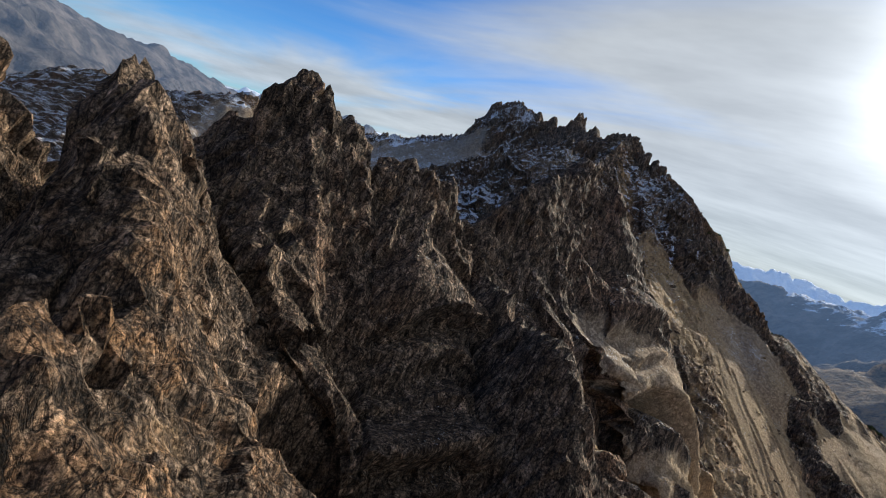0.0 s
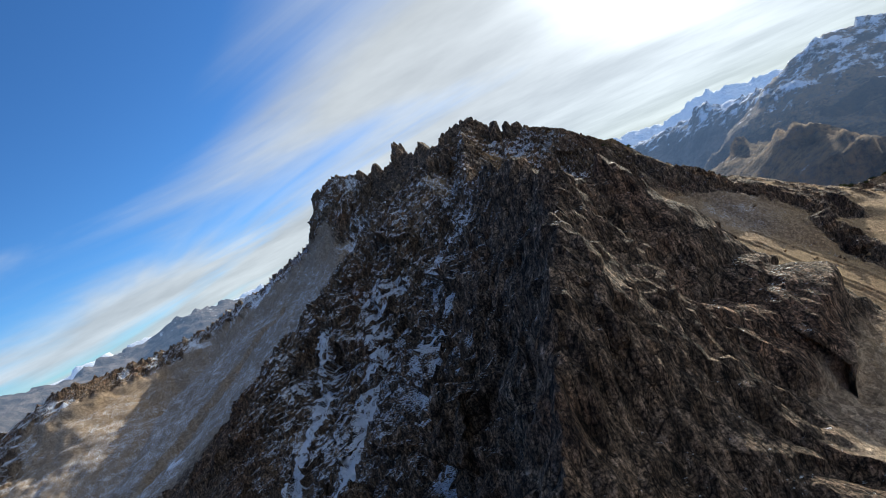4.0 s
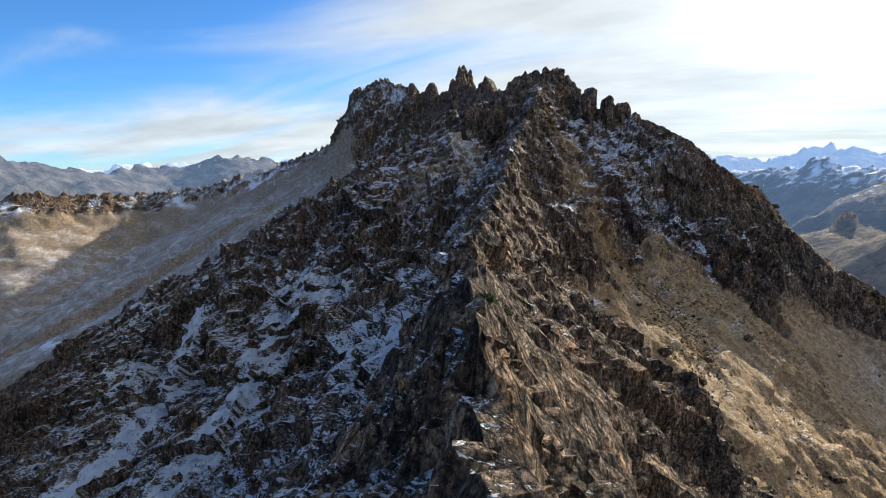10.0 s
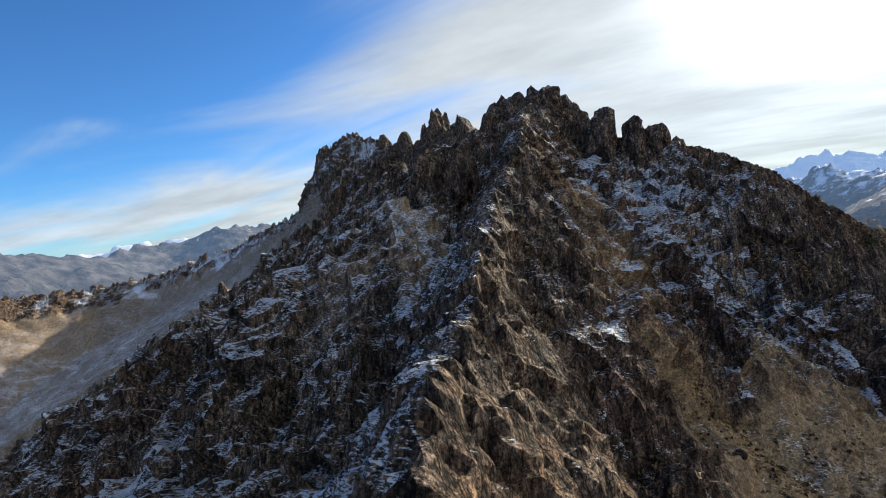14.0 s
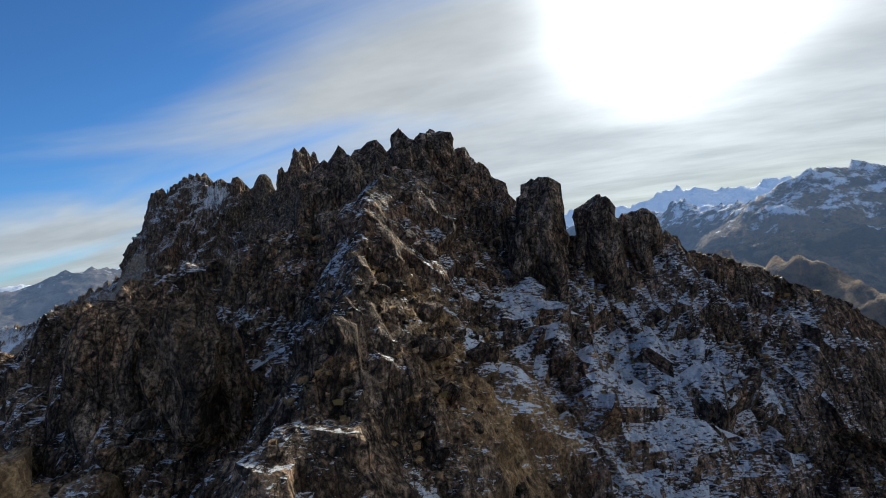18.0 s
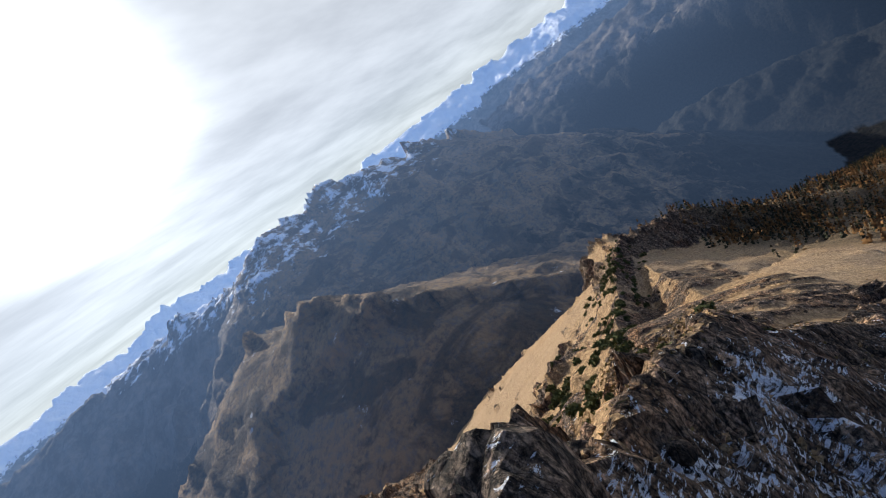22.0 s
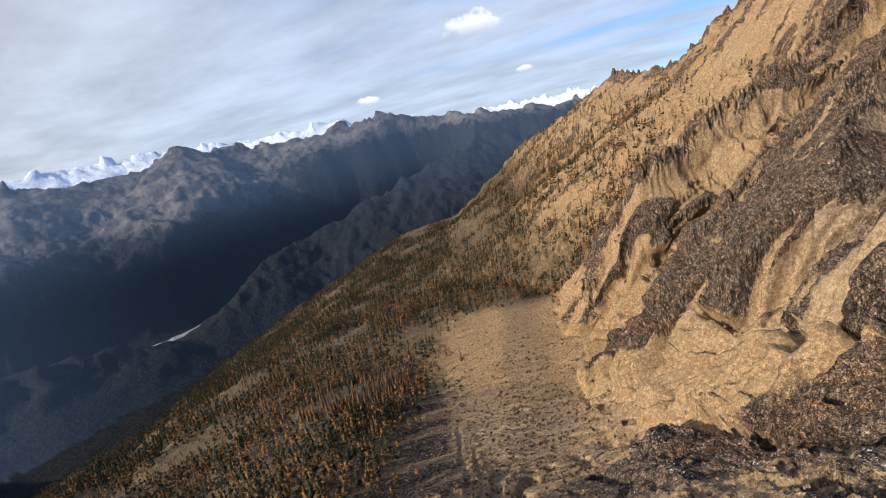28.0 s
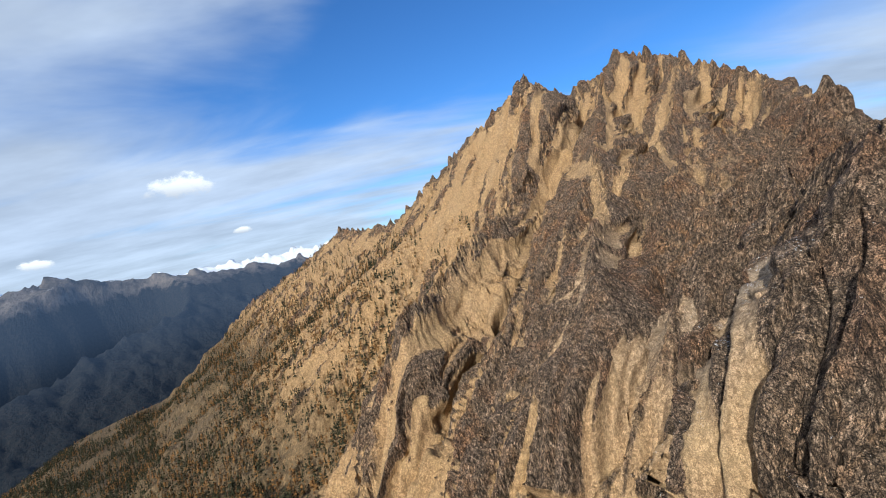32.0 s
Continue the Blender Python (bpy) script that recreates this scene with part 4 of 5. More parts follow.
def build_far_country():
    bearings = np.concatenate([np.arange(-65, 20, 0.4), np.arange(20, 200, 0.28), np.arange(200, 295, 1.6), [295.0]])
    rings = np.concatenate([np.geomspace(420, 1500, 56), np.linspace(1512, 4740, 165)])
    A, R = np.meshgrid(np.radians(bearings), rings)
    X, Y = (MIDDLE[0] + R * np.sin(A)).astype(np.float32), (MIDDLE[1] + R * np.cos(A)).astype(np.float32)
    H = large_form(X, Y)[0] - 0.7 * np.maximum(X - 830, 0) - 0.4 * np.maximum(-Y - 930, 0) * step(X, 0, 200)
    inside = (X > -745) & (X < 885) & (Y > -985) & (Y < 935)
    base = -872 + 380 * step(np.degrees(A) * -1, -60, -10) + 160 * step(-Y, -300, -900) + fractal(X / 500, Y / 500, X * 0, 4, 301) * 22
    H = np.maximum(H, base)
    wander = 60 * step(R, 900, 1600)
    WX, WY = X + wander * fractal(X / 260, Y / 260, X * 0, 4, 311), Y + wander * fractal(X / 260, Y / 260, X * 0 + 7, 4, 321)
    kind = {"snowy": 0 * X, "brown": 0 * X}
    near_crest, own = np.full(X.shape, 9e3, np.float32), np.ones(X.shape, np.float32)
    for name, slope, lift, line in RANGES:
        pts = [(*from_middle(*p), slope, slope) for p in line]
        h, d = crest(WX, WY, pts, 500, 0.85)
        take = h > H
        for key in kind:
            kind[key] = np.where(take, 1.0 if (key == "snowy" and name in ("snowy", "northern", "southern")) or (key == "brown" and name in ("spur",)) else 0.0, kind[key])
        H, near_crest, own = np.maximum(H, h), np.where(take, d, near_crest), np.where(take, 0.0, own)
    rough = (1 - 0.92 * own) * step(H, -860, -700) * np.maximum(step(R, 800, 1400), 0.5 * step(R, 450, 700) * step(-np.abs(np.degrees(A) - 62), -40, -25))
    gullies = fractal(X / 150, Y / 150, H / 420, 5, 331, 0.55, True)
    small = fractal(X / 45, Y / 45, H / 120, 3, 341, 0.55, True)
    teeth = np.exp(-(near_crest / 45) ** 2)
    Z = H + rough * (gullies * 55 * step(near_crest, 0, 350) + small * 14) + teeth * (np.maximum(facets(X / 150, Y / 150, X * 0, 351), -0.25) * 62 - 8 + small * 9)
    Z = np.where(inside, H - 26, Z)
    # the pale gravel bed on the valley floor
    bed = np.full(X.shape, 9e3)
    pts = [from_middle(*p) for p in STREAM]
    for (x0, y0, _), (x1, y1, _) in zip(pts, pts[1:]):
        dx, dy = x1 - x0, y1 - y0
        t = np.clip(((WX - x0) * dx + (WY - y0) * dy) / (dx * dx + dy * dy), 0, 1)
        bed = np.minimum(bed, np.hypot(WX - x0 - t * dx, WY - y0 - t * dy))
    wide = 24 + 40 * np.exp(-((X - pts[3][0]) ** 2 + (Y - pts[3][1]) ** 2) / 220 ** 2)
    away, bed = bed, np.exp(-(bed / wide) ** 2)
    Z = -862 + (Z + 862) * step(away, 50, 330)
    high = step(Z, -170, 40)
    snow = np.clip(0.28 * kind["brown"] + kind["snowy"] * (0.25 + 0.6 * high) + 0.35 * high * (1 - kind["brown"]) * step(R, 3000, 4000) + 0.5 * step(Z, -240, -20) * (np.abs(np.degrees(A) - 66) < 26) * (R > 1500), 0, 1)
    # valley woods, drawn further up the southern wall to paint its shade as well
    wood = np.maximum(step(-Z, 180, 520) * 0.85, step(-Z, -60, 220) * 0.9 * step(np.degrees(A), 140, 165))
    cirque = step(-np.abs(np.degrees(A) - 82), -34, -22) * step(-R, -2700, -2200)
    wood = np.maximum(wood * (1 - 0.42 * cirque), 0.95 * own * step(-Z, 120, 260) * step(np.degrees(A), 95, 115))
    brown = np.clip(0.45 * kind["brown"] + 0.8 * cirque + 0.7 * step(-R, -2100, -1500), 0, 1)
    # painted haze: glow grows with distance and towards the sun, less in the south
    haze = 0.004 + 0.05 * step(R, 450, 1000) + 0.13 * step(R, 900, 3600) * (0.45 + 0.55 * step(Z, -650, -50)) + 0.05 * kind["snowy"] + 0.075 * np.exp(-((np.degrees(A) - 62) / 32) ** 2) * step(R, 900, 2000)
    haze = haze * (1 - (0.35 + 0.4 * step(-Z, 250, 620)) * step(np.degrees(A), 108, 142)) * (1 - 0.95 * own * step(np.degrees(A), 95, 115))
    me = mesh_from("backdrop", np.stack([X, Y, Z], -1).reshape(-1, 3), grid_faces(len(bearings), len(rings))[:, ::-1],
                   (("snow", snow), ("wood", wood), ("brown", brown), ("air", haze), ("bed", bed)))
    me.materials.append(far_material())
    return tagged(new("backdrop", me), "hazy blue mountain ranges round a deep wooded valley", "mountains", kind="structure")


build_far_country()


# ---- loose rock ----
def part(name, me, material, parent, label=""):
    ob = new(name, me)
    if material and not me.materials:
        me.materials.append(material)
    ob.parent = parent
    return tagged(ob, label) if label else ob


def rock_mesh(name, seed, subdivisions=3, sides=14, size=(1, 1, 1), rough=0.08, snow=0.0, blunt=0.62, flat_top=False):
    """A broken block: a ball cut by planes, chipped and grained, of half-sizes size, with its middle at the origin."""
    rng = np.random.RandomState(seed)
    bm = bmesh.new()
    bmesh.ops.create_icosphere(bm, subdivisions=subdivisions, radius=1)
    p = np.array([v.co[:] for v in bm.verts])
    faces = np.array([[v.index for v in f.verts] for f in bm.faces])
    bm.free()
    n = rng.normal(size=(sides, 3))
    n /= np.linalg.norm(n, axis=1)[:, None]
    reach = rng.uniform(blunt, 1.0, sides)
    if flat_top:
        n[0], reach[0] = (0.1, -0.1, 0.99), blunt
    r = np.min(np.where(p @ n.T > 0.05, reach / np.maximum(p @ n.T, 0.05), 9), axis=1)
    r = np.minimum(r, 1.25)
    q = p * r[:, None] * np.array(size)
    s = float(np.mean(size))
    k = q / s
    bumps = facets(k[:, 0] * 2.2 + seed, k[:, 1] * 2.2, k[:, 2] * 1.4, seed) * 2.2 + facets(k[:, 0] * 5 + seed, k[:, 1] * 5, k[:, 2] * 3.5, seed + 9) * 0.9 + fractal(k[:, 0] * 6 + seed, k[:, 1] * 6, k[:, 2] * 4, 3, seed) * 0.5
    q = q + p * (bumps * rough * s)[:, None]
    return mesh_from(name, q, faces, (("snow", np.full(len(q), snow)), ("rust", np.full(len(q), rng.uniform(0, 0.5))), ("pale", np.full(len(q), 0.7 if snow >= 0.2 else 0.0))), smooth=False)


def stand(me):
    """Stretch a mesh so that it just fills its height from -1 to 1 times half."""
    p = np.empty(len(me.vertices) * 3, np.float32)
    me.vertices.foreach_get("co", p)
    p = p.reshape(-1, 3)
    p[:, 2] = (p[:, 2] - p[:, 2].min()) / (p[:, 2].max() - p[:, 2].min()) * 2 - 1
    return me, p


def tower(x, y, top, foot, wide, deep, seed, label, turn=0.0, snow=0.25, subdivisions=4, sides=16, taper=0.10):
    """A standing tower of rock from foot to top: a main block with slabs leaning on it."""
    half = (top - foot) / 2
    r = np.random.RandomState(seed)
    root = tagged(new("rock_tower"), label, "rock tower", "towers along the crest")
    root.matrix_world = pose(x, y, foot + half, 0, 0, turn)
    for i in range(4):
        k = 1.0 if i == 0 else r.uniform(0.55, 0.8)
        tall = half if i == 0 else half * r.uniform(0.62, 0.88)
        me, p = stand(rock_mesh("block" if i == 0 else "slab", seed * 7 + i, subdivisions if i == 0 else 3, sides, (wide * k, deep * k * (1 if i == 0 else 0.6), half * 1.12), 0.068, snow, 0.70))
        p[:, :2] *= (1.12 - taper * (p[:, 2:] + 1) ** 1.3)
        p[:, 2] *= tall
        me.vertices.foreach_set("co", np.ascontiguousarray(p).ravel())
        ob = part("block" if i == 0 else "slab", me, ROCK, root)
        if i:
            a = r.uniform(0, 6.283)
            ob.matrix_local = pose(math.cos(a) * wide * 0.75, math.sin(a) * deep * 0.75, tall - half, r.uniform(-9, 9), r.uniform(-9, 9), r.uniform(0, 180))
    return root


# the blocks that crown the summit, and the towers beside its notch
for x, y, top, wide, deep, seed, turn in ((95, 297.5, 50.5, 2.8, 3.6, 3, 20), (98.6, 299, 54.4, 3.0, 3.6, 4, 70), (103, 300, 55.0, 3.0, 3.6, 5, 130), (106.8, 300.5, 56.2, 3.0, 3.8, 6, 10),
                                          (110.6, 300.5, 56.0, 2.8, 3.6, 7, 45), (114, 299, 53.2, 2.6, 3.4, 8, 95), (116, 296.5, 49.0, 2.2, 3.0, 10, 60)):
    tower(x, y, top, top - 12, wide, deep, seed, "massive dark blocky boulder crowning the summit crest", turn, 0.2, 4, 26, 0.04)
tower(116.8, 287.7, 47.2, 33, 3.2, 2.6, 21, "tall dark square-topped rock tower beside a snowy notch", 15, 0.3, 4, 22, 0.05)
tower(122.8, 285.6, 44.4, 32, 2.3, 2.2, 24, "dark square-topped rock tower with snow at its foot", 80, 0.3, 4, 22, 0.06)
tower(128.7, 286.5, 42.2, 31, 2.8, 2.6, 22, "dark stubby rock tower with snow at its foot", 50, 0.3)
tower(133, 286.5, 39.2, 28, 2.6, 2.8, 23, "dark stubby rock tower with snow at its foot", 110, 0.3)
tower(78, 291, 42.5, 26, 4.0, 4.0, 25, "big dark slab leaning on the summit slope", 25, 0.15)
tower(83, 283, 41.5, 30, 3.0, 2.6, 26, "big dark slab leaning on the summit slope", 70, 0.15)
tower(150.5, 281, 27.5, 17, 2.0, 1.8, 27, "dark broken rock knob above ochre scree", 10, 0.1)
tower(138, 288, 36.0, 24, 2.4, 2.6, 28, "dark broken rock knob above ochre scree", 60, 0.1)
# the toothed skyline behind the summit
for x, y, top, wide, seed in ((118, 492, 96, 5, 31), (124, 503, 99, 5, 32), (129, 508, 92, 4, 33), (113, 470, 88, 6, 34), (102, 528, 90, 6, 35), (88, 548, 93, 7, 36), (112, 400, 72, 7, 40), (110, 345, 62, 6, 41)):
    tower(x, y, top - 1.5, top - wide * 5, wide * 1.3, wide * 1.1, seed, "jagged grey rock pinnacle on the far summit crest", seed * 37, 0.3, 3, 14, 0.2)
for x, y, top, wide, deep, seed, turn in ((66, 577, 101, 9, 10, 37, 25), (54, 582, 96.5, 11, 12, 38, 70), (42, 585, 93.5, 9, 12, 39, 10), (78, 570, 95, 10, 9, 42, 50)):
    tower(x, y, top, top - 46, wide, deep, seed, "broad square-shouldered grey rock block on the far summit crest", turn, 0.3, 4, 24, 0.05)
# the spires that the flight passes first
for x, y, top, foot, wide, deep, seed, turn in ((-29, 44.5, 0.5, -24, 3.6, 4.2, 51, 20), (-26, 47, -4, -26, 3.4, 3.6, 52, 60), (-21.5, 69.5, 6.6, -10, 3.2, 2.8, 53, 15), (-19, 71, 5.6, -10, 2.6, 2.6, 54, 70), (-15.5, 73, 2.6, -12, 2.8, 3, 55, 40),
                                                (-23.5, 67, 4.2, -14, 3.2, 3.2, 56, 110), (-4, 79, -0.5, -16, 4.2, 3.8, 57, 30), (1, 82, -1.5, -17, 3.8, 3.4, 58, 75), (-8, 77, -1.5, -16, 3.0, 3.0, 59, 50)):
    tower(x, y, top, foot, wide, deep, seed, "dark slabby rock spire on the narrow ridge crest", turn, 0.08)
for x, y, top, wide, seed in ((-104, 55, 47, 7, 61), (-96, 52, 33, 6, 62), (-67, -765, 40, 14, 63), (-90, -722, 30, 9, 64), (-112, -600, 34, 12, 65), (-118, -520, 48, 13, 66), (-105, -440, 62, 12, 67), (-108, -400, 76, 11, 68), (-112, -345, 92, 11, 69), (-135, -275, 128, 10, 70),
                              (-165, -248, 158, 11, 71), (-178, -244, 148, 9, 72), (-235, -232, 146, 10, 73), (-278, -214, 176, 12, 74), (-298, -190, 170, 11, 75), (-314, -158, 152, 10, 76), (-318, -128, 130, 9, 77), (-312, -100, 112, 9, 78), (-150, 30, 44, 8, 79)):
    tower(x, y, top, top - wide * 4.2, wide, wide * 0.8, seed, "sunlit jagged pinnacle on the big mountain's skyline", seed * 41, 0.0, 3, 14, 0.24)


# boulders lying on the slopes the flight skims
STONE = [rock_mesh("stone", 100 + i, 2, 11, (1, 0.8, 0.62), 0.05, 0.12) for i in range(7)]
for me in STONE:
    me.materials.append(ROCK)
rng = np.random.RandomState(7)
for cx, cy, sx, sy, count, lo, hi, words in ((100, 281, 11, 9, 80, 0.5, 1.7, "angular brown boulder lying among snow patches below the summit"), (152, 278, 12, 6, 80, 0.25, 1.1, "angular ochre boulder on a loose stony slope"),
                                             (128, 283, 9, 6, 40, 0.4, 1.4, "angular dark boulder beside the notch"), (95, 235, 20, 20, 45, 0.5, 1.8, "weathered grey boulder on dry tan grass"), (-12, 32, 8, 12, 35, 0.4, 1.3, "ochre broken boulder on the ridge ledge")):
    px, py = rng.normal(cx, sx, count), rng.normal(cy, sy, count)
    pz = ground_height(px, py)
    for x, y, z in zip(px, py, pz):
        size = lo + (hi - lo) * rng.rand() ** 2.5
        ob = tagged(new("boulder", STONE[rng.randint(7)]), words, "boulder", "boulders on the slopes")
        ob.matrix_world = pose(x, y, z + 0.2 * size, *rng.uniform(-25, 25, 2), rng.uniform(0, 360)) @ Matrix.Diagonal((size, size, size, 1))


def scatter_stones(name, px, py, size, seed, label):
    """Many small stones as one thing."""
    r = np.random.RandomState(seed)
    n = len(px)
    pz = ground_height(px, py)
    corner = np.array([(a, b, c) for a in (-1, 1) for b in (-1, 1) for c in (-1, 1)], float)
    p = corner[None] * r.uniform(0.35, 1, (n, 8, 3)) * size[:, None, None] * np.array((1, 0.8, 0.55))
    a = r.uniform(0, 2 * np.pi, n)
    t = r.uniform(-0.5, 0.5, n)
    x, y, z = p[..., 0], p[..., 1], p[..., 2]
    x, z = x * np.cos(t)[:, None] - z * np.sin(t)[:, None], x * np.sin(t)[:, None] + z * np.cos(t)[:, None]
    x, y = x * np.cos(a)[:, None] - y * np.sin(a)[:, None], x * np.sin(a)[:, None] + y * np.cos(a)[:, None]
    q = np.stack([x + px[:, None], y + py[:, None], z + pz[:, None] + 0.15 * size[:, None]], -1).reshape(-1, 3)
    quads = np.array([(0, 1, 3, 2), (4, 6, 7, 5), (0, 4, 5, 1), (2, 3, 7, 6), (0, 2, 6, 4), (1, 5, 7, 3)])
    me = mesh_from(name, q, (quads[None] + 8 * np.arange(n)[:, None, None]).reshape(-1, 4), (("rust", np.repeat(r.uniform(0, 1, n), 8)), ("scree", np.repeat(r.uniform(0, 0.7, n), 8)), ("warm", np.ones(n * 8)), ("snow", np.full(n * 8, 0.1))), smooth=False)
    me.materials.append(ROCK)
    return tagged(new(name, me), label, "stones", kind="stuff")


def strewn(cx, cy, sx, sy, n, lo, hi, seed):
    r = np.random.RandomState(seed)
    return r.normal(cx, sx, n), r.normal(cy, sy, n), lo + (hi - lo) * r.rand(n) ** 3


scatter_stones("summit_rubble", *strewn(102, 279, 13, 11, 6500, 0.08, 0.55, 1), 11, "loose angular rubble below the summit")
scatter_stones("slope_rubble", *strewn(155, 277, 16, 9, 24000, 0.05, 0.36, 2), 12, "loose ochre rubble on the sunny slope")
scatter_stones("bowl_rubble", *strewn(100, 232, 26, 24, 5500, 0.08, 0.42, 3), 13, "loose stones on dry grass in the bowl")
scatter_stones("crest_rubble", *strewn(52, 185, 9, 40, 4500, 0.08, 0.5, 4), 14, "broken stones along the ridge crest")
scatter_stones("scree_field", *strewn(170, 30, 45, 75, 8000, 0.25, 1.1, 5), 15, "pale tan scree covering the bowl's floor")


# ---- trees and shrubs ----
def leaf_material(name, dark, pale):
    mat = bpy.data.materials.new(name)
    mat.use_nodes = True
    node, plug, calc, ramp, mix, noise_at = graph(mat.node_tree)
    place = node("NewGeometry").outputs["Position"]
    spot = node("NewGeometry").outputs["Random Per Island"]
    colour = mix(calc("ADD", calc("MULTIPLY", spot, 0.7), calc("MULTIPLY", noise_at(place, 0.6, 3), 0.3)), dark, pale)
    bsdf = node("BsdfPrincipled", Roughness=0.85)
    plug(bsdf.inputs["Base Color"], colour)
    bsdf.inputs["Specular IOR Level"].default_value = 0.15
    node("OutputMaterial", Surface=bsdf)
    return mat


GREEN = leaf_material("conifer_needles", (0.015, 0.017, 0.010), (0.052, 0.050, 0.025))
GOLD = leaf_material("larch_needles", (0.08, 0.040, 0.015), (0.27, 0.140, 0.048))
SHRUB = leaf_material("shrub_leaves", (0.035, 0.045, 0.016), (0.13, 0.135, 0.045))
GRASS = leaf_material("dry_grass", (0.16, 0.11, 0.045), (0.34, 0.25, 0.10))
BARK = leaf_material("bark", (0.06, 0.045, 0.035), (0.14, 0.11, 0.085))


def crown_arrays(rng, height, wide, sprays, thin=1.0):
    """Sprays of needles round a stem: four-cornered tufts, drooping and uneven. Returns points and quads."""
    t = np.sort(rng.uniform(0.08, 1.0, sprays) ** 0.85)
    reach = wide * (1.02 - t) ** 0.8 * rng.uniform(0.55, 1.15, sprays)
    a = rng.uniform(0, 2 * np.pi, sprays)
    w = (0.30 * reach + 0.10 * wide) * thin
    z = height * t
    ca, sa = np.cos(a), np.sin(a)
    rise = height * 0.075
    tip = np.stack([ca * reach, sa * reach, z - 0.25 * reach], -1)
    left = np.stack([ca * reach * 0.5 - sa * w, sa * reach * 0.5 + ca * w, z - 0.06 * reach], -1)
    right = np.stack([ca * reach * 0.5 + sa * w, sa * reach * 0.5 - ca * w, z - 0.06 * reach], -1)
    root = np.stack([ca * 0.02, sa * 0.02, z + rise], -1)
    pts = np.stack([root, left, tip, right], 1).reshape(-1, 3)
    return pts, np.arange(sprays * 4).reshape(-1, 4)


def stem_arrays(height, girth):
    ring = np.linspace(0, 2 * np.pi, 6, endpoint=False)
    pts = [(girth * s * math.cos(a), girth * s * math.sin(a), h) for h, s in ((-0.6, 1.3), (height * 0.4, 0.7), (height, 0.08)) for a in ring]
    quads = [(k * 6 + i, k * 6 + (i + 1) % 6, k * 6 + 6 + (i + 1) % 6, k * 6 + 6 + i) for k in range(2) for i in range(6)]
    return np.array(pts), np.array(quads)


def tree_kind(name, seed, height, wide, sprays, needles, label):
    rng = np.random.RandomState(seed)
    root = tagged(new(name), label, "tree", "trees on the valley slope")
    part("trunk", mesh_from("trunk", *stem_arrays(height, 0.16 * height / 9), smooth=True), BARK, root)
    part("crown", mesh_from("crown", *crown_arrays(rng, height, wide, sprays), smooth=False), needles, root)
    return root


LARCH = [tree_kind("larch", 400 + i, 9 + i, 1.9, 130, GOLD, "golden autumn larch on the stony slope") for i in range(3)]
FIR = [tree_kind("fir", 410 + i, 8 + 1.5 * i, 1.7, 140, GREEN, "dark green narrow fir on the stony slope") for i in range(3)]


def wooded(n, seed, box, keep):
    r = np.random.RandomState(seed)
    x, y = r.uniform(box[0], box[1], n), r.uniform(box[2], box[3], n)
    z = ground_height(x, y)
    thick = keep(x, y, z) * (0.44 + 0.9 * fractal(x / 45, y / 45, x * 0, 3, seed))
    ok = r.rand(n) < thick
    return x[ok], y[ok], z[ok]


def slope_wood(x, y, z):
    u, v = 0.69 * (x - 215) - 0.72 * (y - 250), 0.72 * (x - 215) + 0.69 * (y - 250)
    open_scree = step(v, -8, 2) * step(-u, -140, -112)
    thick = np.maximum(step(x, 228, 262) * step(-z, 66, 105), step(-y, 120, 210) * step(-z, 55, 170))
    thin = 0.42 * step(-y, 140, 240) * step(-z, -60, 60) + 0.1 * step(x, 215, 245)
    return np.clip(thick + thin, 0, 1) * (1 - open_scree) * np.maximum(step(-y, -210, -180), 0.8 * step(x, 390, 430) * step(-y, -240, -190))


tx, ty, tz = wooded(130000, 61, (-60, 880, -980, 240), slope_wood)
pick = np.argsort(np.hypot(tx - 300, ty + 40))
rng = np.random.RandomState(62)
models = LARCH + FIR
first = {}
for i in pick[:280]:
    gold = rng.rand() < 0.62
    src = models[rng.randint(3) + (0 if gold else 3)]
    size = rng.uniform(0.45, 0.9)
    m = pose(tx[i], ty[i], tz[i], 0, 0, rng.uniform(0, 360)) @ Matrix.Diagonal((size, size, size, 1))
    ob = copy_thing(src, m)
    ob.matrix_basis = m
for src in models:
    for o in (*src.children_recursive, src):
        bpy.data.objects.remove(o)


def forest(name, x, y, z, needles, seed, height, label, sprays=13):
    r = np.random.RandomState(seed)
    pts, quads, at = [], [], 0
    shapes = [crown_arrays(r, 1.0, 0.22, sprays, 2.3) for _ in range(12)]
    for i in range(len(x)):
        p, q = shapes[r.randint(12)]
        h = height * r.uniform(0.5, 1.2)
        a = r.uniform(0, 6.283)
        c, s = math.cos(a), math.sin(a)
        pts.append(np.stack([(p[:, 0] * c - p[:, 1] * s) * h + x[i], (p[:, 0] * s + p[:, 1] * c) * h + y[i], p[:, 2] * h + z[i] - 0.3], -1))
        quads.append(q + at)
        at += len(p)
    me = mesh_from(name, np.concatenate(pts), np.concatenate(quads), smooth=False)
    me.materials.append(needles)
    return tagged(new(name, me), label, "forest", kind="stuff")


rest = pick[280:]
deep = step(-tz[rest], 150, 330)
gold = rng.rand(len(rest)) > 0.42 + 0.25 * deep + 0.16 * step(-ty[rest], 60, 180) + 0.25 * fractal(tx[rest] / 40, ty[rest] / 40, tx[rest] * 0, 3, 701)
forest("larch_forest", tx[rest][gold], ty[rest][gold], tz[rest][gold], GOLD, 71, 9.0, "golden larches thinning out up the mountain side")
forest("fir_forest", tx[rest][~gold], ty[rest][~gold], tz[rest][~gold], GREEN, 72, 9.5, "dark firs covering the lower mountain side")


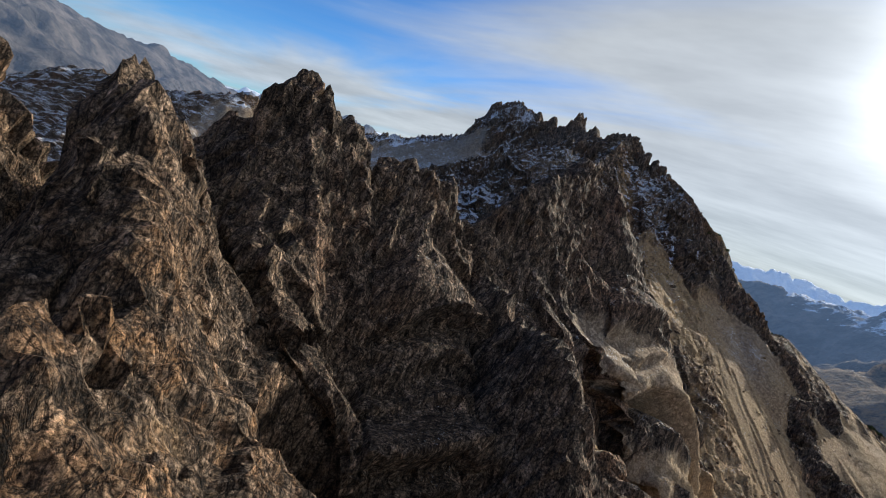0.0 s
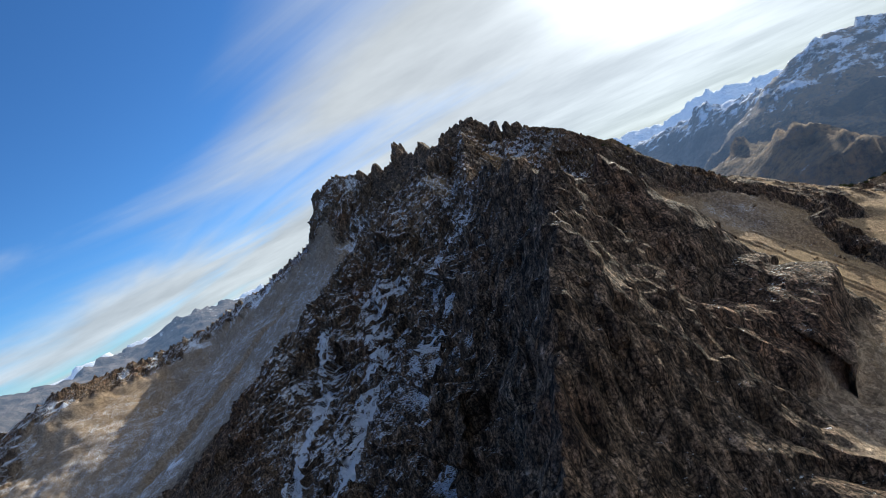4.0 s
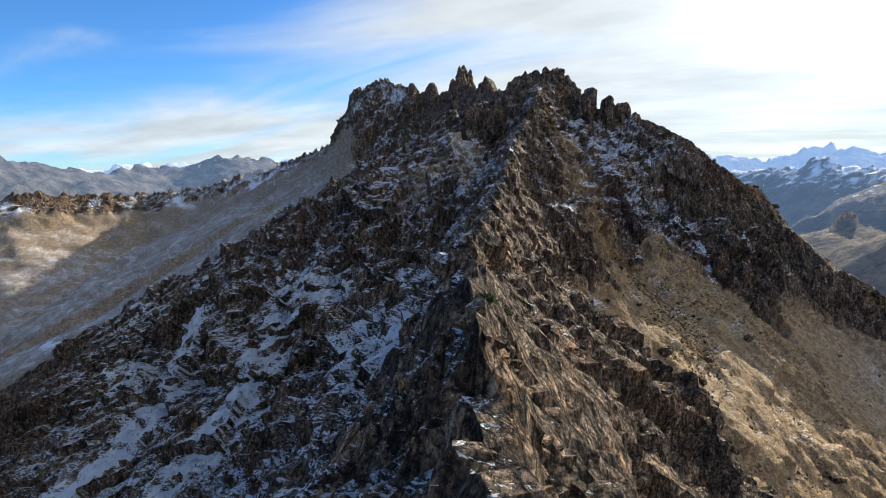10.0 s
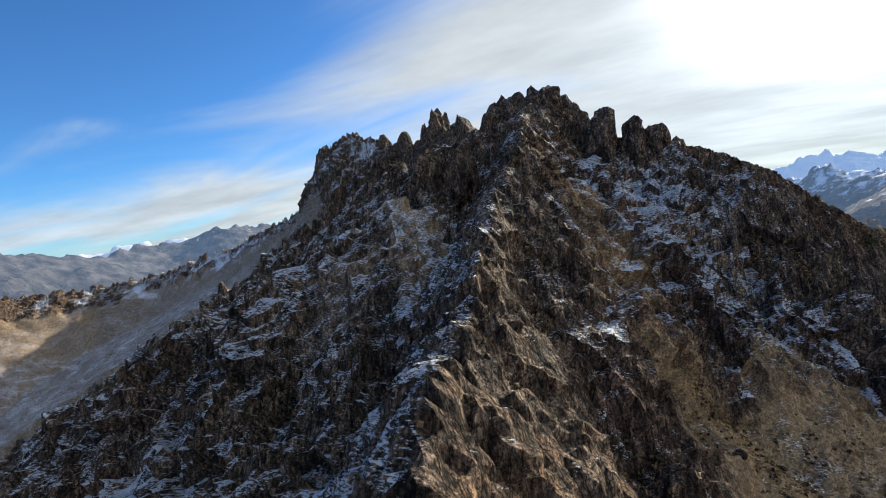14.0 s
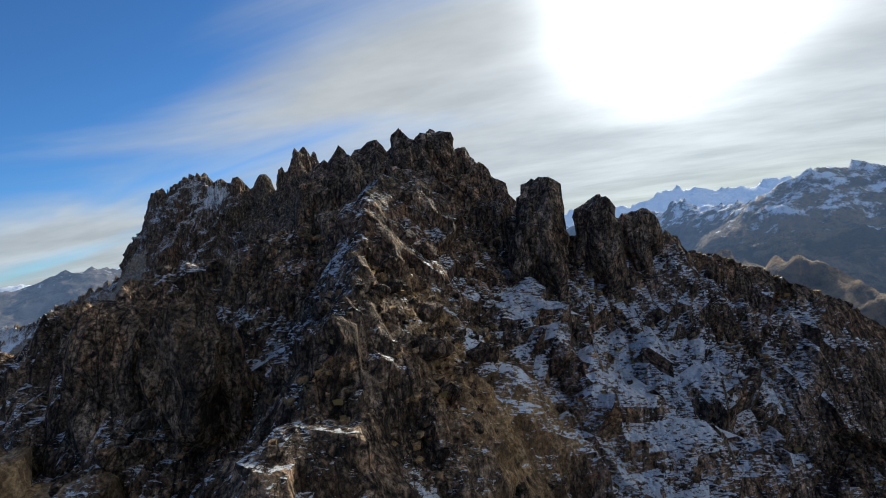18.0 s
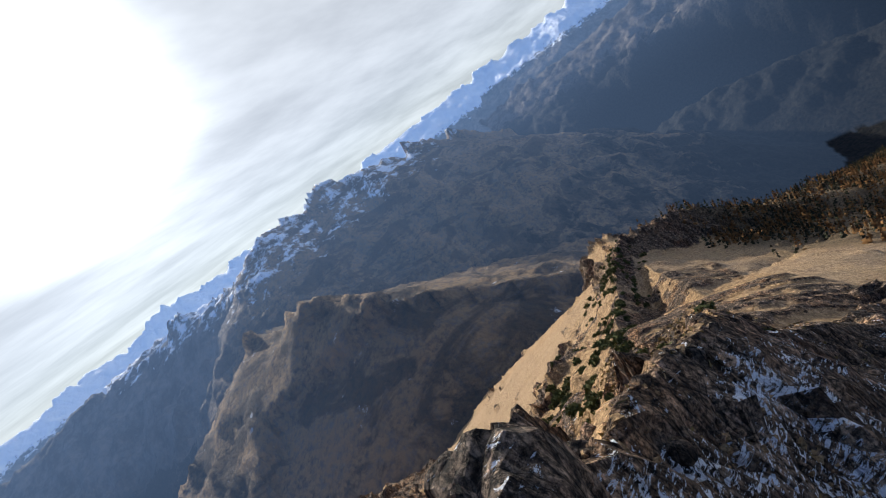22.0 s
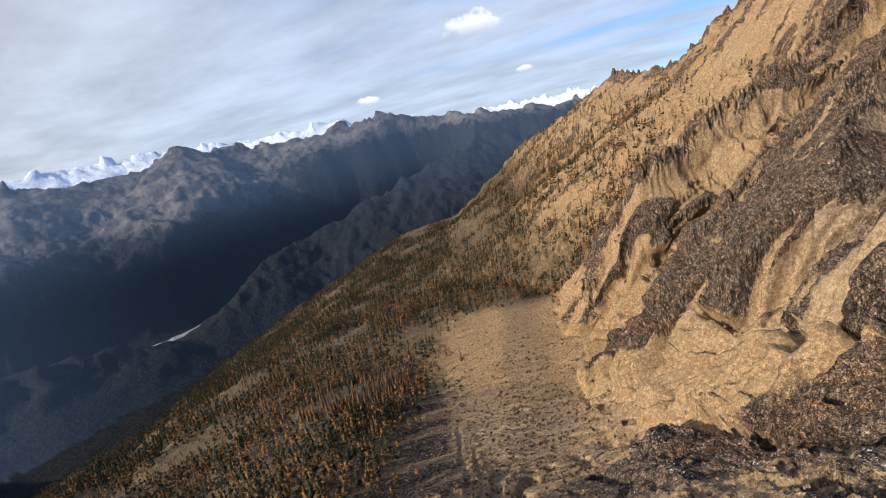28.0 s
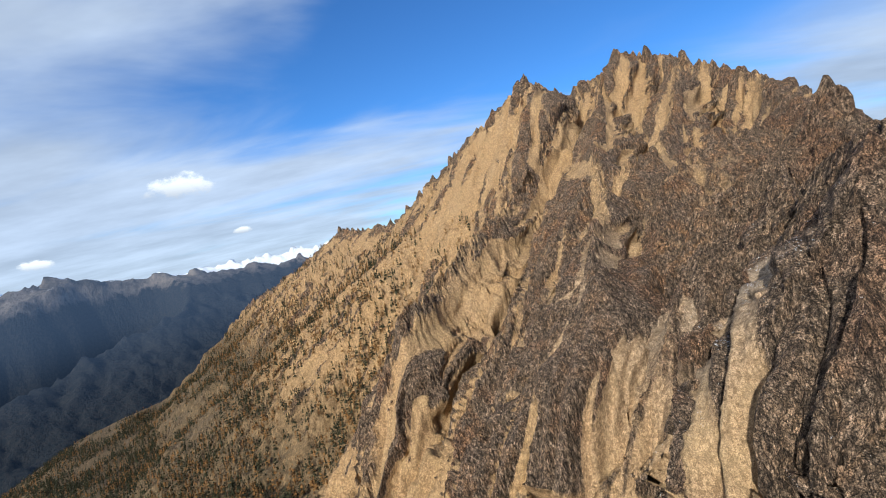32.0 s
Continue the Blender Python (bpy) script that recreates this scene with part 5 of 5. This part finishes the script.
def shrub_mesh(seed, sprays=220):
    r = np.random.RandomState(seed)
    n = r.normal(size=(sprays, 3))
    n /= np.linalg.norm(n, axis=1)[:, None]
    n[:, 2] = np.abs(n[:, 2])
    c = n * (0.55 + 0.45 * r.rand(sprays)[:, None] + 0.25 * np.sin(5 * n[:, :1] + seed)) * np.array((1, 1, 0.75))
    u, v = r.normal(size=(sprays, 3)), r.normal(size=(sprays, 3))
    pts = np.stack([c - 0.16 * u, c + 0.10 * v, c + 0.16 * u, c - 0.10 * v], 1).reshape(-1, 3)
    return mesh_from("foliage", pts, np.arange(sprays * 4).reshape(-1, 4), smooth=False)


SHRUBS = [shrub_mesh(500 + i) for i in range(5)]
TWIGS = mesh_from("stem", *stem_arrays(0.6, 0.05))


def shrub(x, y, size, which, label):
    root = tagged(new("shrub"), label, "shrub", "shrubs on the ochre slope")
    root.matrix_world = pose(x, y, float(ground_height(x, y)[0]), 0, 0, which * 67) @ Matrix.Diagonal((size, size, size, 1))
    part("stem", TWIGS, BARK, root)
    part("foliage", SHRUBS[which % 5], SHRUB, root)


rng = np.random.RandomState(63)
for i in range(46):
    shrub(rng.normal(166, 9), rng.normal(279, 5), rng.uniform(0.5, 1.5), i, "low dark green dwarf pine on ochre rubble")
for i in range(290):
    t = rng.rand()
    shrub(185 + 210 * t + rng.normal(0, 10), 288 - 44 * t ** 2 + abs(rng.normal(0, 24)) - 6, rng.uniform(0.8, 2.2), i, "dark green dwarf pine clump on a tan spur")
for x, y in ((41, 147), (38, 140), (44, 156), (36, 133), (50, 168), (47, 163), (33, 128)):
    shrub(x + 0.8, y, 0.55, int(x), "small yellow-green tuft growing on the crest")


def tufts(name, px, py, size, seed, label):
    r = np.random.RandomState(seed)
    n = len(px)
    pz = ground_height(px, py)
    a = r.uniform(0, 6.283, n)
    dx, dy = np.cos(a) * size, np.sin(a) * size
    q = np.stack([np.stack([px - dx, py - dy, pz - 0.1], -1), np.stack([px + dx, py + dy, pz - 0.1], -1), np.stack([px + 1.3 * dx, py + 1.2 * dy, pz + size * 1.1], -1), np.stack([px - 1.2 * dx, py - 1.3 * dy, pz + size * 0.8], -1)], 1).reshape(-1, 3)
    me = mesh_from(name, q, np.arange(n * 4).reshape(-1, 4), smooth=False)
    me.materials.append(GRASS)
    return tagged(new(name, me), label, "grass", kind="stuff")


tufts("bowl_grass", *strewn(104, 226, 26, 26, 16000, 0.06, 0.26, 81), 82, "dry tan grass tufts in the bowl under the summit")
tufts("slope_grass", *strewn(175, 280, 26, 12, 9000, 0.08, 0.35, 83), 84, "dry ochre grass on the sunny spur")
